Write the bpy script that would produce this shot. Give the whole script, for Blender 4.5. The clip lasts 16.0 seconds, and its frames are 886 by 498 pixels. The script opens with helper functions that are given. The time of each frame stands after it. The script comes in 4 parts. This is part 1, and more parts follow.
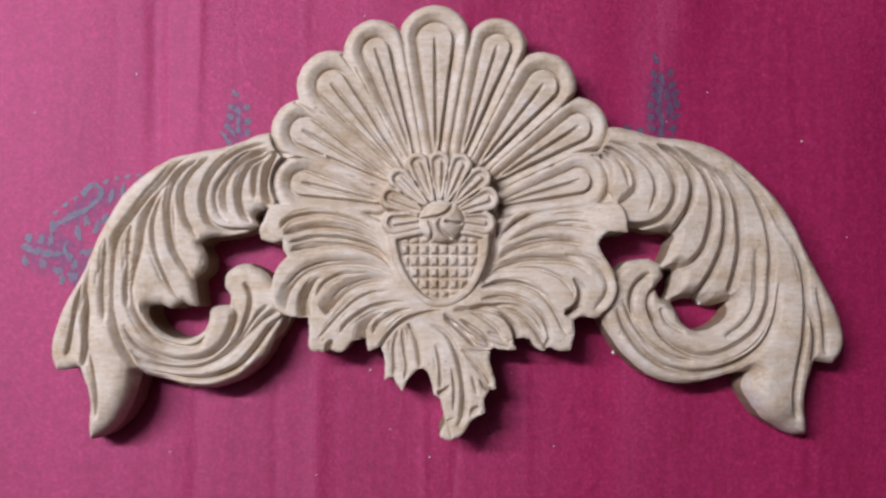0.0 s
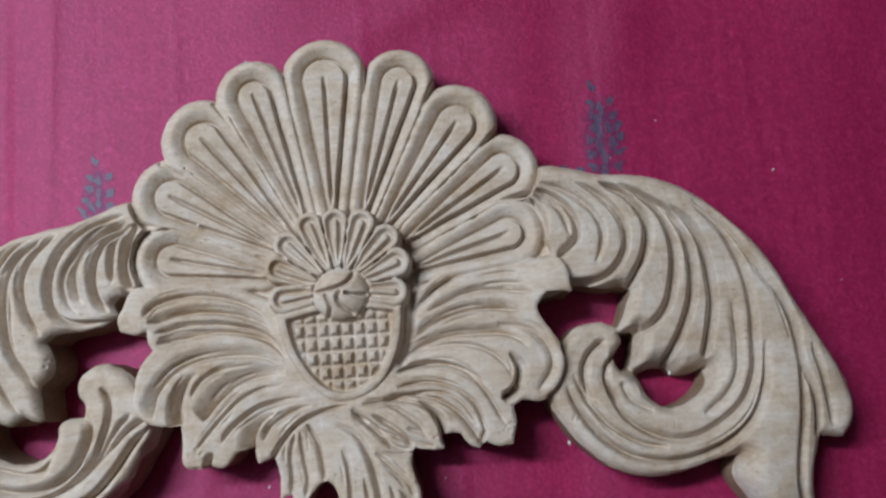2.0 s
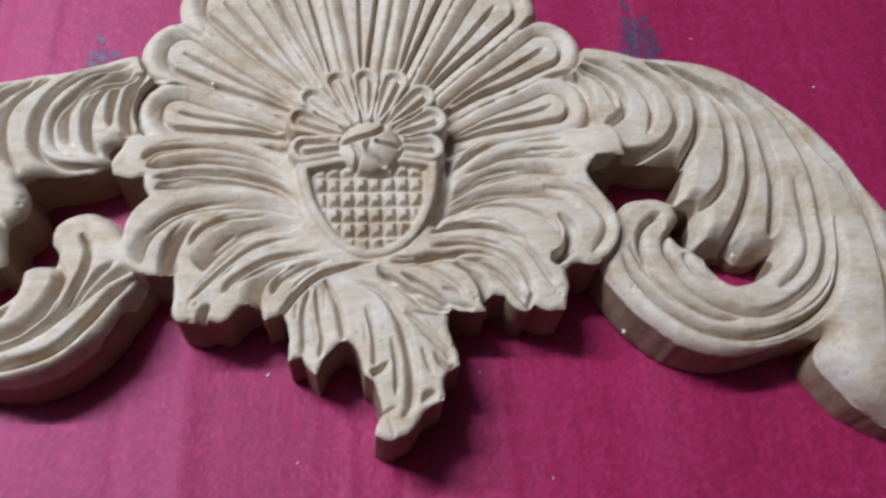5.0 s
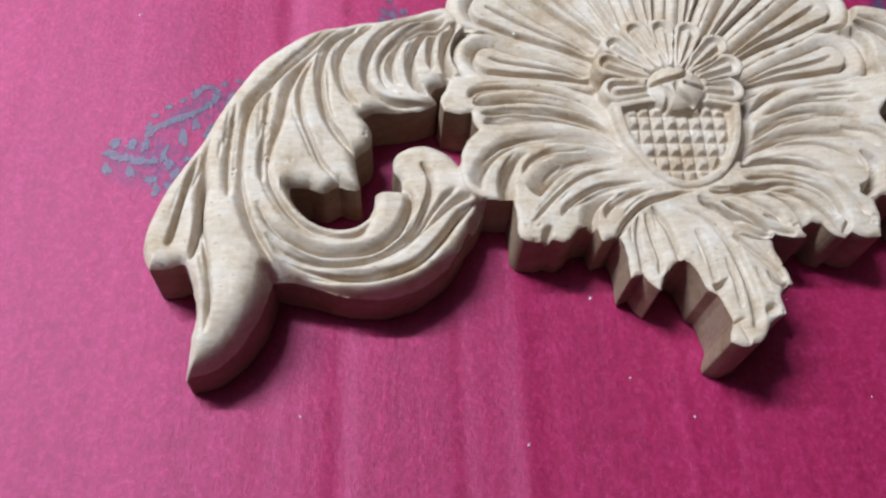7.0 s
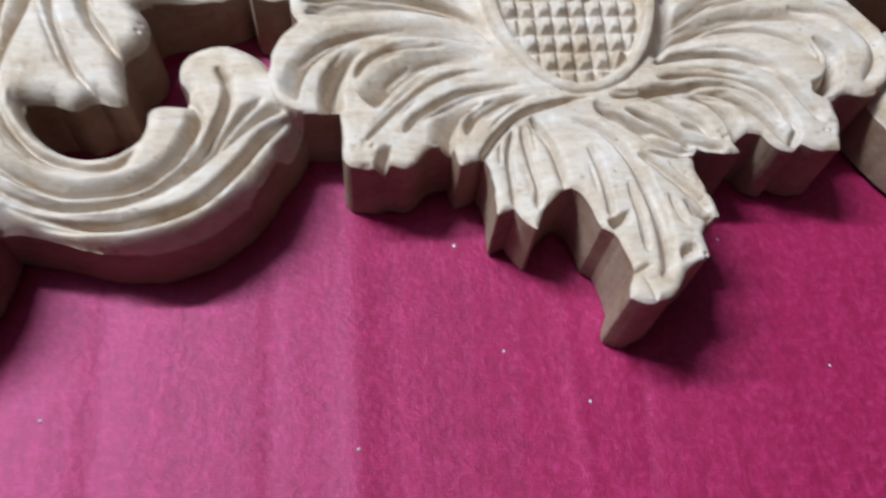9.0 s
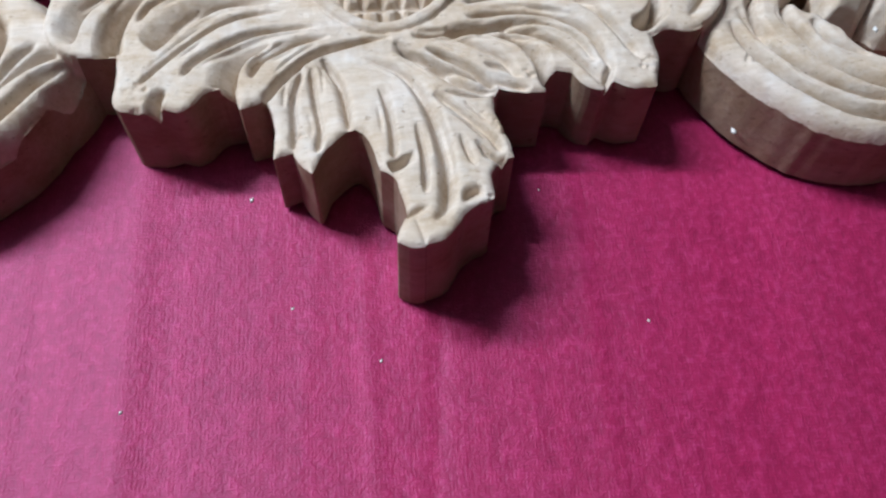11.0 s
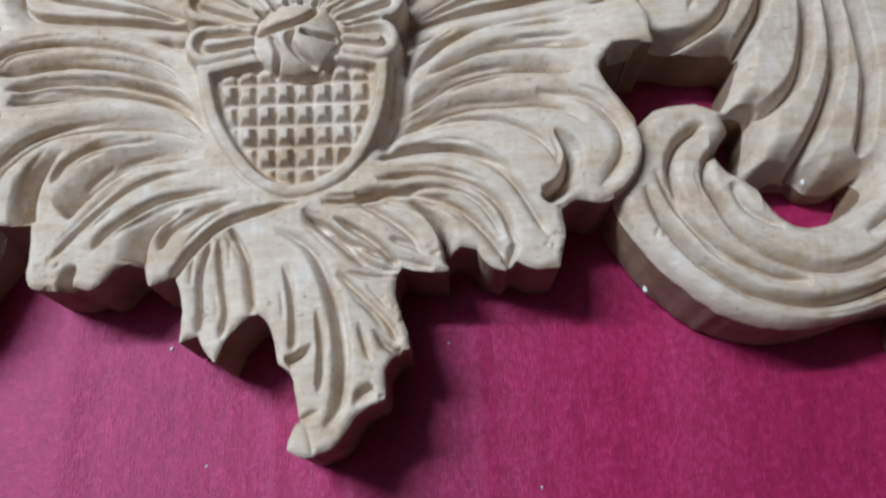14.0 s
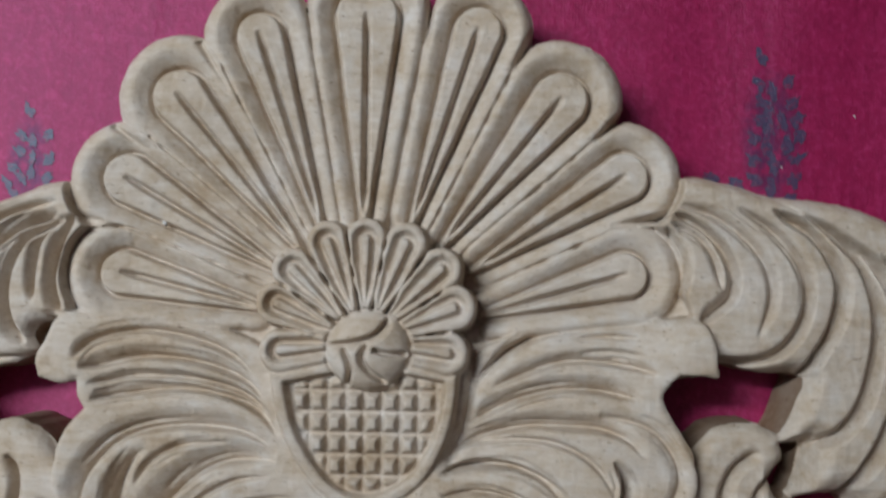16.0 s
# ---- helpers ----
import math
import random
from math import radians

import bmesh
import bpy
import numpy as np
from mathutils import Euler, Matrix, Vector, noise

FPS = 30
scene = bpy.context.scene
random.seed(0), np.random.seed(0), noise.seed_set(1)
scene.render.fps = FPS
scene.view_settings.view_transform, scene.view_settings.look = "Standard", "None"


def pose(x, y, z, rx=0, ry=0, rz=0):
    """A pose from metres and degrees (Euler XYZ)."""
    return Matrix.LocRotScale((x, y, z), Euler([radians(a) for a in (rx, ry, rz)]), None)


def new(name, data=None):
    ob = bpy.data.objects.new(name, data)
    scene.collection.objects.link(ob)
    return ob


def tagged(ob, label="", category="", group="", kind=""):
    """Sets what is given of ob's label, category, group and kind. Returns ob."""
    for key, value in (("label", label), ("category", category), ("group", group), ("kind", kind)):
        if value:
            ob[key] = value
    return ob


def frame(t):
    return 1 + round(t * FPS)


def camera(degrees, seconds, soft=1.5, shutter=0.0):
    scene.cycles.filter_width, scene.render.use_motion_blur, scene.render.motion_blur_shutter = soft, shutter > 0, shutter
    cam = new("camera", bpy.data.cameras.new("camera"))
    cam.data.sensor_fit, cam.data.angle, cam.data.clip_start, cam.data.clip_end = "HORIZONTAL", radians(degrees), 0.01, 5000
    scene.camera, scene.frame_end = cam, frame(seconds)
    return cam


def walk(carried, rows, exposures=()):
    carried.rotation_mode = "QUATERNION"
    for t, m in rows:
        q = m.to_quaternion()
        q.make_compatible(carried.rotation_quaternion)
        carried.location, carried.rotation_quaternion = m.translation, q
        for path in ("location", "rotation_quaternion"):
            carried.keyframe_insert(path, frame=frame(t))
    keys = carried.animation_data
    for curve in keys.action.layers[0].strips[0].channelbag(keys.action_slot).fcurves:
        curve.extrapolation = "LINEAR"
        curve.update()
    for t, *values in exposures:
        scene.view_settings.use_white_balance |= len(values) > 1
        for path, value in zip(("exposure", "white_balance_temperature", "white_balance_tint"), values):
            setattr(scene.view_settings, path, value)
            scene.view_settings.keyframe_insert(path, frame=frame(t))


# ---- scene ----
cam = camera(55.26, 16.0, soft=2.4, shutter=0.5)
# seconds, place in metres, turn in degrees
ROWS = [
    (0.0, -1e-05, -0.0, 0.39754, 3.157, -0.376, -0.026),
    (0.5, 0.01722, -0.00097, 0.38455, 3.387, -0.255, -0.02),
    (1.0, 0.02763, -0.00364, 0.36745, 3.702, -0.155, -2.014),
    (1.5, 0.03491, -0.0002, 0.34679, 6.482, -0.166, -3.662),
    (2.0, 0.03541, -0.0057, 0.32578, 9.831, -0.042, -4.16),
    (2.5, 0.03326, -0.00864, 0.31543, 13.654, -0.386, -3.171),
    (3.0, 0.03058, -0.02567, 0.29648, 15.779, -0.733, -2.424),
    (3.2, 0.02886, -0.03146, 0.2874, 16.529, -1.073, -2.27),
    (5.3, -0.0163, -0.12772, 0.25165, 26.607, -4.204, -3.47),
    (5.5, -0.03046, -0.13393, 0.24883, 26.846, -4.259, -3.171),
    (6.0, -0.07276, -0.14528, 0.24703, 27.801, -3.679, -2.804),
    (6.5, -0.08839, -0.15041, 0.24855, 27.959, -3.445, -2.512),
    (7.0, -0.09829, -0.14858, 0.24845, 28.147, -3.189, -2.296),
    (7.5, -0.0945, -0.12633, 0.23012, 27.881, -3.345, -2.554),
    (8.0, -0.08484, -0.11954, 0.21442, 26.87, -3.476, -3.128),
    (8.5, -0.06718, -0.11591, 0.19857, 26.281, -3.212, -3.653),
    (9.0, -0.05176, -0.12409, 0.18396, 25.911, -3.343, -4.336),
    (9.5, -0.03188, -0.12621, 0.17094, 25.933, -3.178, -4.447),
    (10.0, -0.01154, -0.13178, 0.1684, 26.87, -2.447, -4.675),
    (10.2, -0.00717, -0.13492, 0.16714, 27.268, -1.81, -4.826),
    (12.3, 0.00918, -0.11655, 0.17633, 24.249, -1.615, -3.634),
    (12.5, 0.01343, -0.11137, 0.17877, 23.826, -1.296, -3.64),
    (13.0, 0.02369, -0.10289, 0.18418, 22.239, -0.385, -3.613),
    (13.5, 0.02908, -0.09279, 0.19176, 19.988, 0.047, -3.299),
    (14.0, 0.03211, -0.07262, 0.19854, 16.797, 0.167, -2.354),
    (14.5, 0.02884, -0.04457, 0.20497, 12.42, 0.796, -1.047),
    (15.0, 0.0253, -0.00883, 0.21474, 8.272, 1.221, -0.404),
    (15.5, 0.02898, 0.01773, 0.21972, 6.241, 1.538, 0.206),
    (16.0, 0.0246, 0.03865, 0.22552, 5.276, 1.426, 0.97),
]
# seconds, stops, white balance
EXPOSURES = [(0.0, 0.06, 6700, 18), (0.5, -0.07, 6600, 17), (1.0, 0.0, 6480, 12), (2.0, -0.26, 6250, 7), (3.0, -0.4, 6350, 7), (5.3, 0.2, 6150, 7), (6.5, 0.35, 6240, 6), (8.0, 0.36, 6150, 6),
             (9.0, 0.44, 6050, 6), (10.2, 0.49, 6050, 7), (12.3, 0.36, 6020, 6), (13.5, 0.4, 6020, 6), (14.0, 0.1, 6050, 5), (14.5, -0.2, 6220, 4), (15.2, -0.52, 6370, 3), (16.0, -0.48, 6420, 5)]
walk(cam, [(t, pose(x, y, z, rx, ry, rz)) for t, x, y, z, rx, ry, rz in ROWS], EXPOSURES)

# ---------------------------------------------------------------- light
world = bpy.data.worlds.new("room_air")
world.use_nodes = True
scene.world = world
world.node_tree.nodes["Background"].inputs[0].default_value = (0.9, 0.95, 1.0, 1)
world.node_tree.nodes["Background"].inputs[1].default_value = 0.01


def tube_lamp(name, where, length, width, watts, colour):
    """A fluorescent tube under the ceiling, lying along x."""
    data = bpy.data.lights.new(name, "AREA")
    data.shape, data.size, data.size_y = "RECTANGLE", length, width
    data.energy, data.color = watts, colour
    ob = new(name, data)
    ob.location = where
    return ob


tube_lamp("tube_lamp", (-0.88, 0.46, 1.26), 1.0, 0.08, 37.0, (0.87, 0.92, 1.0))
# the tube shines up on to the ceiling as well
tube_lamp("tube_lamp", (-0.88, 0.46, 1.28), 1.0, 0.08, 10.0, (0.87, 0.92, 1.0)).rotation_euler = (math.pi, 0, 0)


# ---------------------------------------------------------------- materials
def material(name, rough=0.7):
    m = bpy.data.materials.new(name)
    m.use_nodes = True
    nt = m.node_tree
    b = nt.nodes["Principled BSDF"]
    b.inputs["Roughness"].default_value = rough
    return m, nt, b


def node(nt, kind, **values):
    n = nt.nodes.new(kind)
    for k, v in values.items():
        n.inputs[k].default_value = v
    return n


def ramp(nt, source, stops):
    r = nt.nodes.new("ShaderNodeValToRGB")
    e = r.color_ramp.elements
    while len(e) < len(stops):
        e.new(0.5)
    for el, (p, c) in zip(e, stops):
        el.position, el.color = p, (*c, 1)
    nt.links.new(source, r.inputs[0])
    return r


def mapped(nt, scale=(1, 1, 1), turn=(0, 0, 0)):
    c = nt.nodes.new("ShaderNodeTexCoord")
    m = node(nt, "ShaderNodeMapping", Scale=scale, Rotation=turn)
    nt.links.new(c.outputs["Object"], m.inputs["Vector"])
    return m.outputs["Vector"]


def mix(nt, kind, a, b, fac):
    n = nt.nodes.new("ShaderNodeMix")
    n.data_type, n.blend_type = "RGBA", kind
    for s, v in ((6, a), (7, b), (0, fac)):
        if isinstance(v, (int, float)):
            n.inputs[s].default_value = v
        elif isinstance(v, tuple):
            n.inputs[s].default_value = (*v, 1)
        else:
            nt.links.new(v, n.inputs[s])
    return n.outputs[2]


def wood_material(name="raw_wood", tone=(1, 1, 1)):
    m, nt, b = material(name, 0.66)
    grain = node(nt, "ShaderNodeTexNoise", Scale=1.0, Detail=5.0, Roughness=0.6)
    nt.links.new(mapped(nt, (160, 620, 500), (0, 0, 0.2)), grain.inputs["Vector"])
    blot = node(nt, "ShaderNodeTexNoise", Scale=75.0, Detail=9.0, Roughness=0.68)
    nt.links.new(mapped(nt), blot.inputs["Vector"])
    dust = node(nt, "ShaderNodeTexNoise", Scale=130.0, Detail=6.0, Roughness=0.7)
    nt.links.new(mapped(nt, (1, 1, 1), (0.3, 0.2, 0.9)), dust.inputs["Vector"])
    c1 = ramp(nt, grain.outputs[0], [(0.25, (0.49, 0.41, 0.33)), (0.55, (0.585, 0.508, 0.428)), (0.8, (0.655, 0.603, 0.54))])
    c2 = ramp(nt, blot.outputs[0], [(0.34, (0.79, 0.70, 0.58)), (0.49, (1, 0.97, 0.925)), (0.66, (1.06, 1.08, 1.12))])
    col = mix(nt, "MULTIPLY", c1.outputs[0], c2.outputs[0], 0.9)
    f = ramp(nt, dust.outputs[0], [(0.5, (0, 0, 0)), (0.7, (0.55, 0.55, 0.55))])
    col = mix(nt, "MIX", col, (0.64, 0.605, 0.56), f.outputs[0])
    # long streaks along the grain: ochre heartwood and chalky pale bands
    streak = node(nt, "ShaderNodeTexNoise", Scale=1.0, Detail=4.0, Roughness=0.55, Distortion=0.6)
    nt.links.new(mapped(nt, (30, 110, 90), (0, 0, 0.12)), streak.inputs["Vector"])
    c3 = ramp(nt, streak.outputs[0], [(0.33, (0.84, 0.745, 0.615)), (0.48, (1, 0.985, 0.955)), (0.64, (1.09, 1.12, 1.17))])
    col = mix(nt, "MULTIPLY", col, c3.outputs[0], 0.5)
    # dark pores and specks
    pores = node(nt, "ShaderNodeTexNoise", Scale=1.0, Detail=2.0, Roughness=0.5)
    nt.links.new(mapped(nt, (420, 1000, 900), (0, 0, 0.1)), pores.inputs["Vector"])
    pf = ramp(nt, pores.outputs[0], [(0.65, (0, 0, 0)), (0.77, (0.7, 0.7, 0.7))])
    col = mix(nt, "MIX", col, (0.24, 0.165, 0.11), pf.outputs[0])
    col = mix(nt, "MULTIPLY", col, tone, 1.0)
    nt.links.new(col, b.inputs["Base Color"])
    fine = node(nt, "ShaderNodeTexNoise", Scale=900.0, Detail=5.0, Roughness=0.65)
    nt.links.new(mapped(nt), fine.inputs["Vector"])
    b1 = node(nt, "ShaderNodeBump", Strength=0.55, Distance=0.0004)
    nt.links.new(fine.outputs[0], b1.inputs["Height"])
    b2 = node(nt, "ShaderNodeBump", Strength=0.35, Distance=0.0009)
    nt.links.new(dust.outputs[0], b2.inputs["Height"])
    nt.links.new(b1.outputs[0], b2.inputs["Normal"])
    nt.links.new(b2.outputs[0], b.inputs["Normal"])
    b.inputs["Specular IOR Level"].default_value = 0.25
    return m


def cloth_material():
    m, nt, b = material("magenta_cotton", 0.58)
    blot = node(nt, "ShaderNodeTexNoise", Scale=9.0, Detail=5.0, Roughness=0.6)
    nt.links.new(mapped(nt, (2.2, 0.5, 1)), blot.inputs["Vector"])
    c1 = ramp(nt, blot.outputs[0], [(0.3, (0.255, 0.0072, 0.054)), (0.7, (0.31, 0.0108, 0.069))])
    # slubs: long uneven threads
    slub = node(nt, "ShaderNodeTexNoise", Scale=1.0, Detail=4.0, Roughness=0.6)
    nt.links.new(mapped(nt, (260, 7, 1)), slub.inputs["Vector"])
    c3 = ramp(nt, slub.outputs[0], [(0.3, (0.92, 0.88, 0.9)), (0.7, (1.05, 1.1, 1.08))])
    col = mix(nt, "MULTIPLY", c1.outputs[0], c3.outputs[0], 1.0)
    # plain weave, and knots of single threads whose glints are painted as paler colour
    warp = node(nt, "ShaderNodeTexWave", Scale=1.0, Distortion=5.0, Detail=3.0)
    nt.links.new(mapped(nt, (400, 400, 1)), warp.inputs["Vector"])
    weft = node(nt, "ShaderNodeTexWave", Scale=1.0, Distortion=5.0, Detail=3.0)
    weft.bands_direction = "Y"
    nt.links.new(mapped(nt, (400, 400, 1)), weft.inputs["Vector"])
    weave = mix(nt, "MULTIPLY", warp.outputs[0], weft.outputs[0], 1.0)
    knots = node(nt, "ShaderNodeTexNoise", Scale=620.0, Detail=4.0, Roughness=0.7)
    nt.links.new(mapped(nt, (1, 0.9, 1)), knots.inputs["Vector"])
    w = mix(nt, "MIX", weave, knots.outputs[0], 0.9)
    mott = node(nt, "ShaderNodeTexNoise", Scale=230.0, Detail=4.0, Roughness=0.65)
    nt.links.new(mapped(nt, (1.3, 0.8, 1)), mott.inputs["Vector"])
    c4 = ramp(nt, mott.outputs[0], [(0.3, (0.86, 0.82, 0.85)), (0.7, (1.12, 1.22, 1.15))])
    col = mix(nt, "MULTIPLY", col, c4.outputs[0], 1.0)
    # the bright end puts the glints of lit threads into the base colour
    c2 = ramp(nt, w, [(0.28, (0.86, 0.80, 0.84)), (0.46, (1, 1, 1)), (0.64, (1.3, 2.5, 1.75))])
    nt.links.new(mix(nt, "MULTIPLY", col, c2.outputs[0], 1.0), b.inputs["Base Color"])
    b1 = node(nt, "ShaderNodeBump", Strength=0.6, Distance=0.0005)
    nt.links.new(w, b1.inputs["Height"])
    b2 = node(nt, "ShaderNodeBump", Strength=0.18, Distance=0.0005)
    nt.links.new(slub.outputs[0], b2.inputs["Height"])
    nt.links.new(b1.outputs[0], b2.inputs["Normal"])
    b3 = node(nt, "ShaderNodeBump", Strength=0.1, Distance=0.0009)
    nt.links.new(mott.outputs[0], b3.inputs["Height"])
    nt.links.new(b2.outputs[0], b3.inputs["Normal"])
    nt.links.new(b3.outputs[0], b.inputs["Normal"])
    b.inputs["Sheen Weight"].default_value = 0.2
    b.inputs["Sheen Roughness"].default_value = 0.45
    b.inputs["Sheen Tint"].default_value = (1.0, 0.5, 0.8, 1)
    b.inputs["Specular IOR Level"].default_value = 0.85
    b.inputs["Specular Tint"].default_value = (1.0, 0.58, 0.92, 1)
    # shiny weft threads lie across, so the gloss runs out along y
    b.inputs["Anisotropic"].default_value = 0.6
    lie = node(nt, "ShaderNodeCombineXYZ", X=0.0, Y=1.0, Z=0.0)
    nt.links.new(lie.outputs[0], b.inputs["Tangent"])
    # thin wash of the print between its darker drops: centre, half sizes in metres, turn
    stain = node(nt, "ShaderNodeTexNoise", Scale=420.0, Detail=3.0, Roughness=0.6)
    nt.links.new(mapped(nt), stain.inputs["Vector"])
    total = None
    for x, y, w, h, turn in ((0.1065, 0.091, 0.009, 0.021, 0.0), (-0.0955, 0.082, 0.007, 0.014, 0.0), (-0.163, 0.042, 0.008, 0.020, -55.0), (-0.180, 0.020, 0.018, 0.013, 0.0), (-0.168, 0.012, 0.009, 0.011, 0.0)):
        a = math.radians(turn)
        place = nt.nodes.new("ShaderNodeTexCoord")
        shift = node(nt, "ShaderNodeMapping", Location=(x, y, 0), Rotation=(0, 0, a), Scale=(w, h, 1))
        shift.vector_type = "TEXTURE"
        nt.links.new(place.outputs["Object"], shift.inputs["Vector"])
        length = node(nt, "ShaderNodeVectorMath")
        length.operation = "LENGTH"
        nt.links.new(shift.outputs[0], length.inputs[0])
        near = ramp(nt, length.outputs["Value"], [(0.55, (1, 1, 1)), (1.0, (0, 0, 0))])
        total = near.outputs[0] if total is None else mix(nt, "LIGHTEN", total, near.outputs[0], 1.0)
    f = ramp(nt, stain.outputs[0], [(0.36, (0.15, 0.15, 0.15)), (0.6, (0.8, 0.8, 0.8))])
    f = mix(nt, "MULTIPLY", f.outputs[0], total, 1.0)
    dyed = b.inputs["Base Color"].links[0].from_socket
    nt.links.new(mix(nt, "MIX", dyed, (0.06, 0.024, 0.075), f), b.inputs["Base Color"])
    return m


def plain_material(name, colour, rough=0.8):
    m, nt, b = material(name, rough)
    n = node(nt, "ShaderNodeTexNoise", Scale=6.0, Detail=5.0)
    nt.links.new(mapped(nt), n.inputs["Vector"])
    r = ramp(nt, n.outputs[0], [(0.3, tuple(c * 0.88 for c in colour)), (0.7, colour)])
    nt.links.new(r.outputs[0], b.inputs["Base Color"])
    return m


def ink_material():
    """Block-print ink, thin and half worn into the cloth."""
    m, nt, b = material("grey_blue_ink", 0.5)
    n = node(nt, "ShaderNodeTexNoise", Scale=700.0, Detail=4.0, Roughness=0.7)
    nt.links.new(mapped(nt), n.inputs["Vector"])
    r = ramp(nt, n.outputs[0], [(0.34, (0.045, 0.038, 0.085)), (0.52, (0.075, 0.034, 0.09)), (0.66, (0.19, 0.012, 0.06))])
    nt.links.new(r.outputs[0], b.inputs["Base Color"])
    b.inputs["Specular IOR Level"].default_value = 1.0
    b.inputs["Specular Tint"].default_value = (0.75, 0.9, 1.0, 1)
    # it lies on the weave and shines along it like the cloth
    b.inputs["Anisotropic"].default_value = 0.6
    lie = node(nt, "ShaderNodeCombineXYZ", X=0.0, Y=1.0, Z=0.0)
    nt.links.new(lie.outputs[0], b.inputs["Tangent"])
    b.inputs["Sheen Weight"].default_value = 0.25
    b.inputs["Sheen Tint"].default_value = (0.75, 0.85, 1.0, 1)
    lumps = node(nt, "ShaderNodeBump", Strength=0.6, Distance=0.0006)
    nt.links.new(n.outputs[0], lumps.inputs["Height"])
    nt.links.new(lumps.outputs[0], b.inputs["Normal"])
    return m


# the side walls' copy of the wood, darkened in colour to stand for shade
WOOD, SHADED_SIDE, CLOTH = wood_material("raw_wood", (0.95, 0.95, 0.955)), wood_material("shaded_side_wood", (0.5, 0.415, 0.36)), cloth_material()
WALL, FLOOR = plain_material("wall_paint", (0.56, 0.55, 0.53)), plain_material("floor_stone", (0.2, 0.18, 0.16), 0.5)
INK = ink_material()
LINT = plain_material("white_lint", (0.75, 0.74, 0.72), 0.9)


# ---------------------------------------------------------------- helpers for meshes
def link(name, verts, faces, mat, parent=None, label="", smooth=True):
    me = bpy.data.meshes.new(name)
    verts, faces = np.asarray(verts, dtype=np.float32), np.asarray(faces, dtype=np.int32)
    n = faces.shape[1]
    me.vertices.add(len(verts))
    me.vertices.foreach_set("co", verts.ravel())
    me.loops.add(faces.size)
    me.loops.foreach_set("vertex_index", faces.ravel())
    me.polygons.add(len(faces))
    me.polygons.foreach_set("loop_start", np.arange(0, faces.size, n, dtype=np.int32))
    me.polygons.foreach_set("use_smooth", np.full(len(faces), smooth))
    me.update(calc_edges=True)
    me.materials.append(mat)
    ob = new(name, me)
    ob.parent = parent
    return tagged(ob, label)


def box(name, lo, hi, mat):
    bm = bmesh.new()
    bmesh.ops.create_cube(bm, size=1)
    for v in bm.verts:
        v.co = [lo[i] + (v.co[i] + 0.5) * (hi[i] - lo[i]) for i in range(3)]
    me = bpy.data.meshes.new(name)
    bm.to_mesh(me)
    bm.free()
    me.materials.append(mat)
    return new(name, me)


# ---------------------------------------------------------------- the room around
for name, lo, hi, mat in (
        ("floor", (-3.0, -3.0, -0.8), (3.0, 3.0, -0.7), FLOOR), ("ceiling", (-3.0, -3.0, 1.62), (3.0, 3.0, 1.75), WALL),
        ("wall_north", (-3.0, 3.0, -0.8), (3.0, 3.1, 1.75), WALL), ("wall_south", (-3.0, -3.1, -0.8), (3.0, -3.0, 1.75), WALL),
        ("wall_east", (3.0, -3.1, -0.8), (3.1, 3.1, 1.75), WALL), ("wall_west", (-3.1, -3.1, -0.8), (-3.0, 3.1, 1.75), WALL)):
    tagged(box(name, lo, hi, mat), "plain painted surface of the room", "room", kind="structure")


# ---------------------------------------------------------------- the cloth
def creases():
    """Soft folds of unequal width and length that mostly run along y: place, lean, middle and half length, width, height."""
    rng = np.random.default_rng(21)
    out = []
    # those that show plainly: one dark fold and its lit flank far out on each side, two under the leaf
    out += [(-0.1122, 0.0, -0.13, 0.11, 0.0042, -0.17), (-0.0555, 0.01, -0.12, 0.12, 0.0048, 0.15), (-0.1345, 0.0, 0.12, 0.08, 0.0042, -0.2), (-0.1135, 0.0, 0.15, 0.06, 0.0025, 0.16), (-0.075, 0.0, -0.1, 0.08, 0.003, -0.1)]
    for k in range(190):
        w = 0.0016 if k < 110 else rng.choice((0.004, 0.007, 0.012))
        out.append((rng.uniform(-0.4, 0.4), rng.normal(0, 0.05), rng.uniform(-0.3, 0.3), rng.uniform(0.04, 0.2), w * rng.uniform(0.8, 1.4), rng.normal(0, 0.055 if k < 110 else 0.042)))
    return out


CREASES = creases()


def cloth_height(x, y):
    z = 0.00025 * np.sin(x * 57 + y * 8 + 1.5 * np.sin(y * 6 + x * 5))
    for x0, lean, y0, n, w, tall in CREASES:
        z = z + tall * w * np.exp(-((x - x0 - lean * y) / w) ** 2 - ((y - y0) / n) ** 2)
    # folds that gather beyond the top of the carving: a place on each, its direction, half length, width and height
    for px, py, turn, n, w, tall in ((0.048, 0.158, 24, 0.05, 0.010, 0.0022), (0.121, 0.142, 78, 0.03, 0.012, 0.0016), (0.212, 0.160, -62, 0.06, 0.018, 0.0032), (-0.03, 0.235, 15, 0.08, 0.02, 0.004),
                                     (0.12, 0.25, -30, 0.07, 0.02, 0.004), (-0.19, 0.21, 60, 0.07, 0.018, 0.002)):
        a = math.radians(turn)
        u, v = (x - px) * math.cos(a) + (y - py) * math.sin(a), (y - py) * math.cos(a) - (x - px) * math.sin(a)
        z = z + tall * np.exp(-(u / n) ** 2 - (v / w) ** 2)
    return z - 0.0008


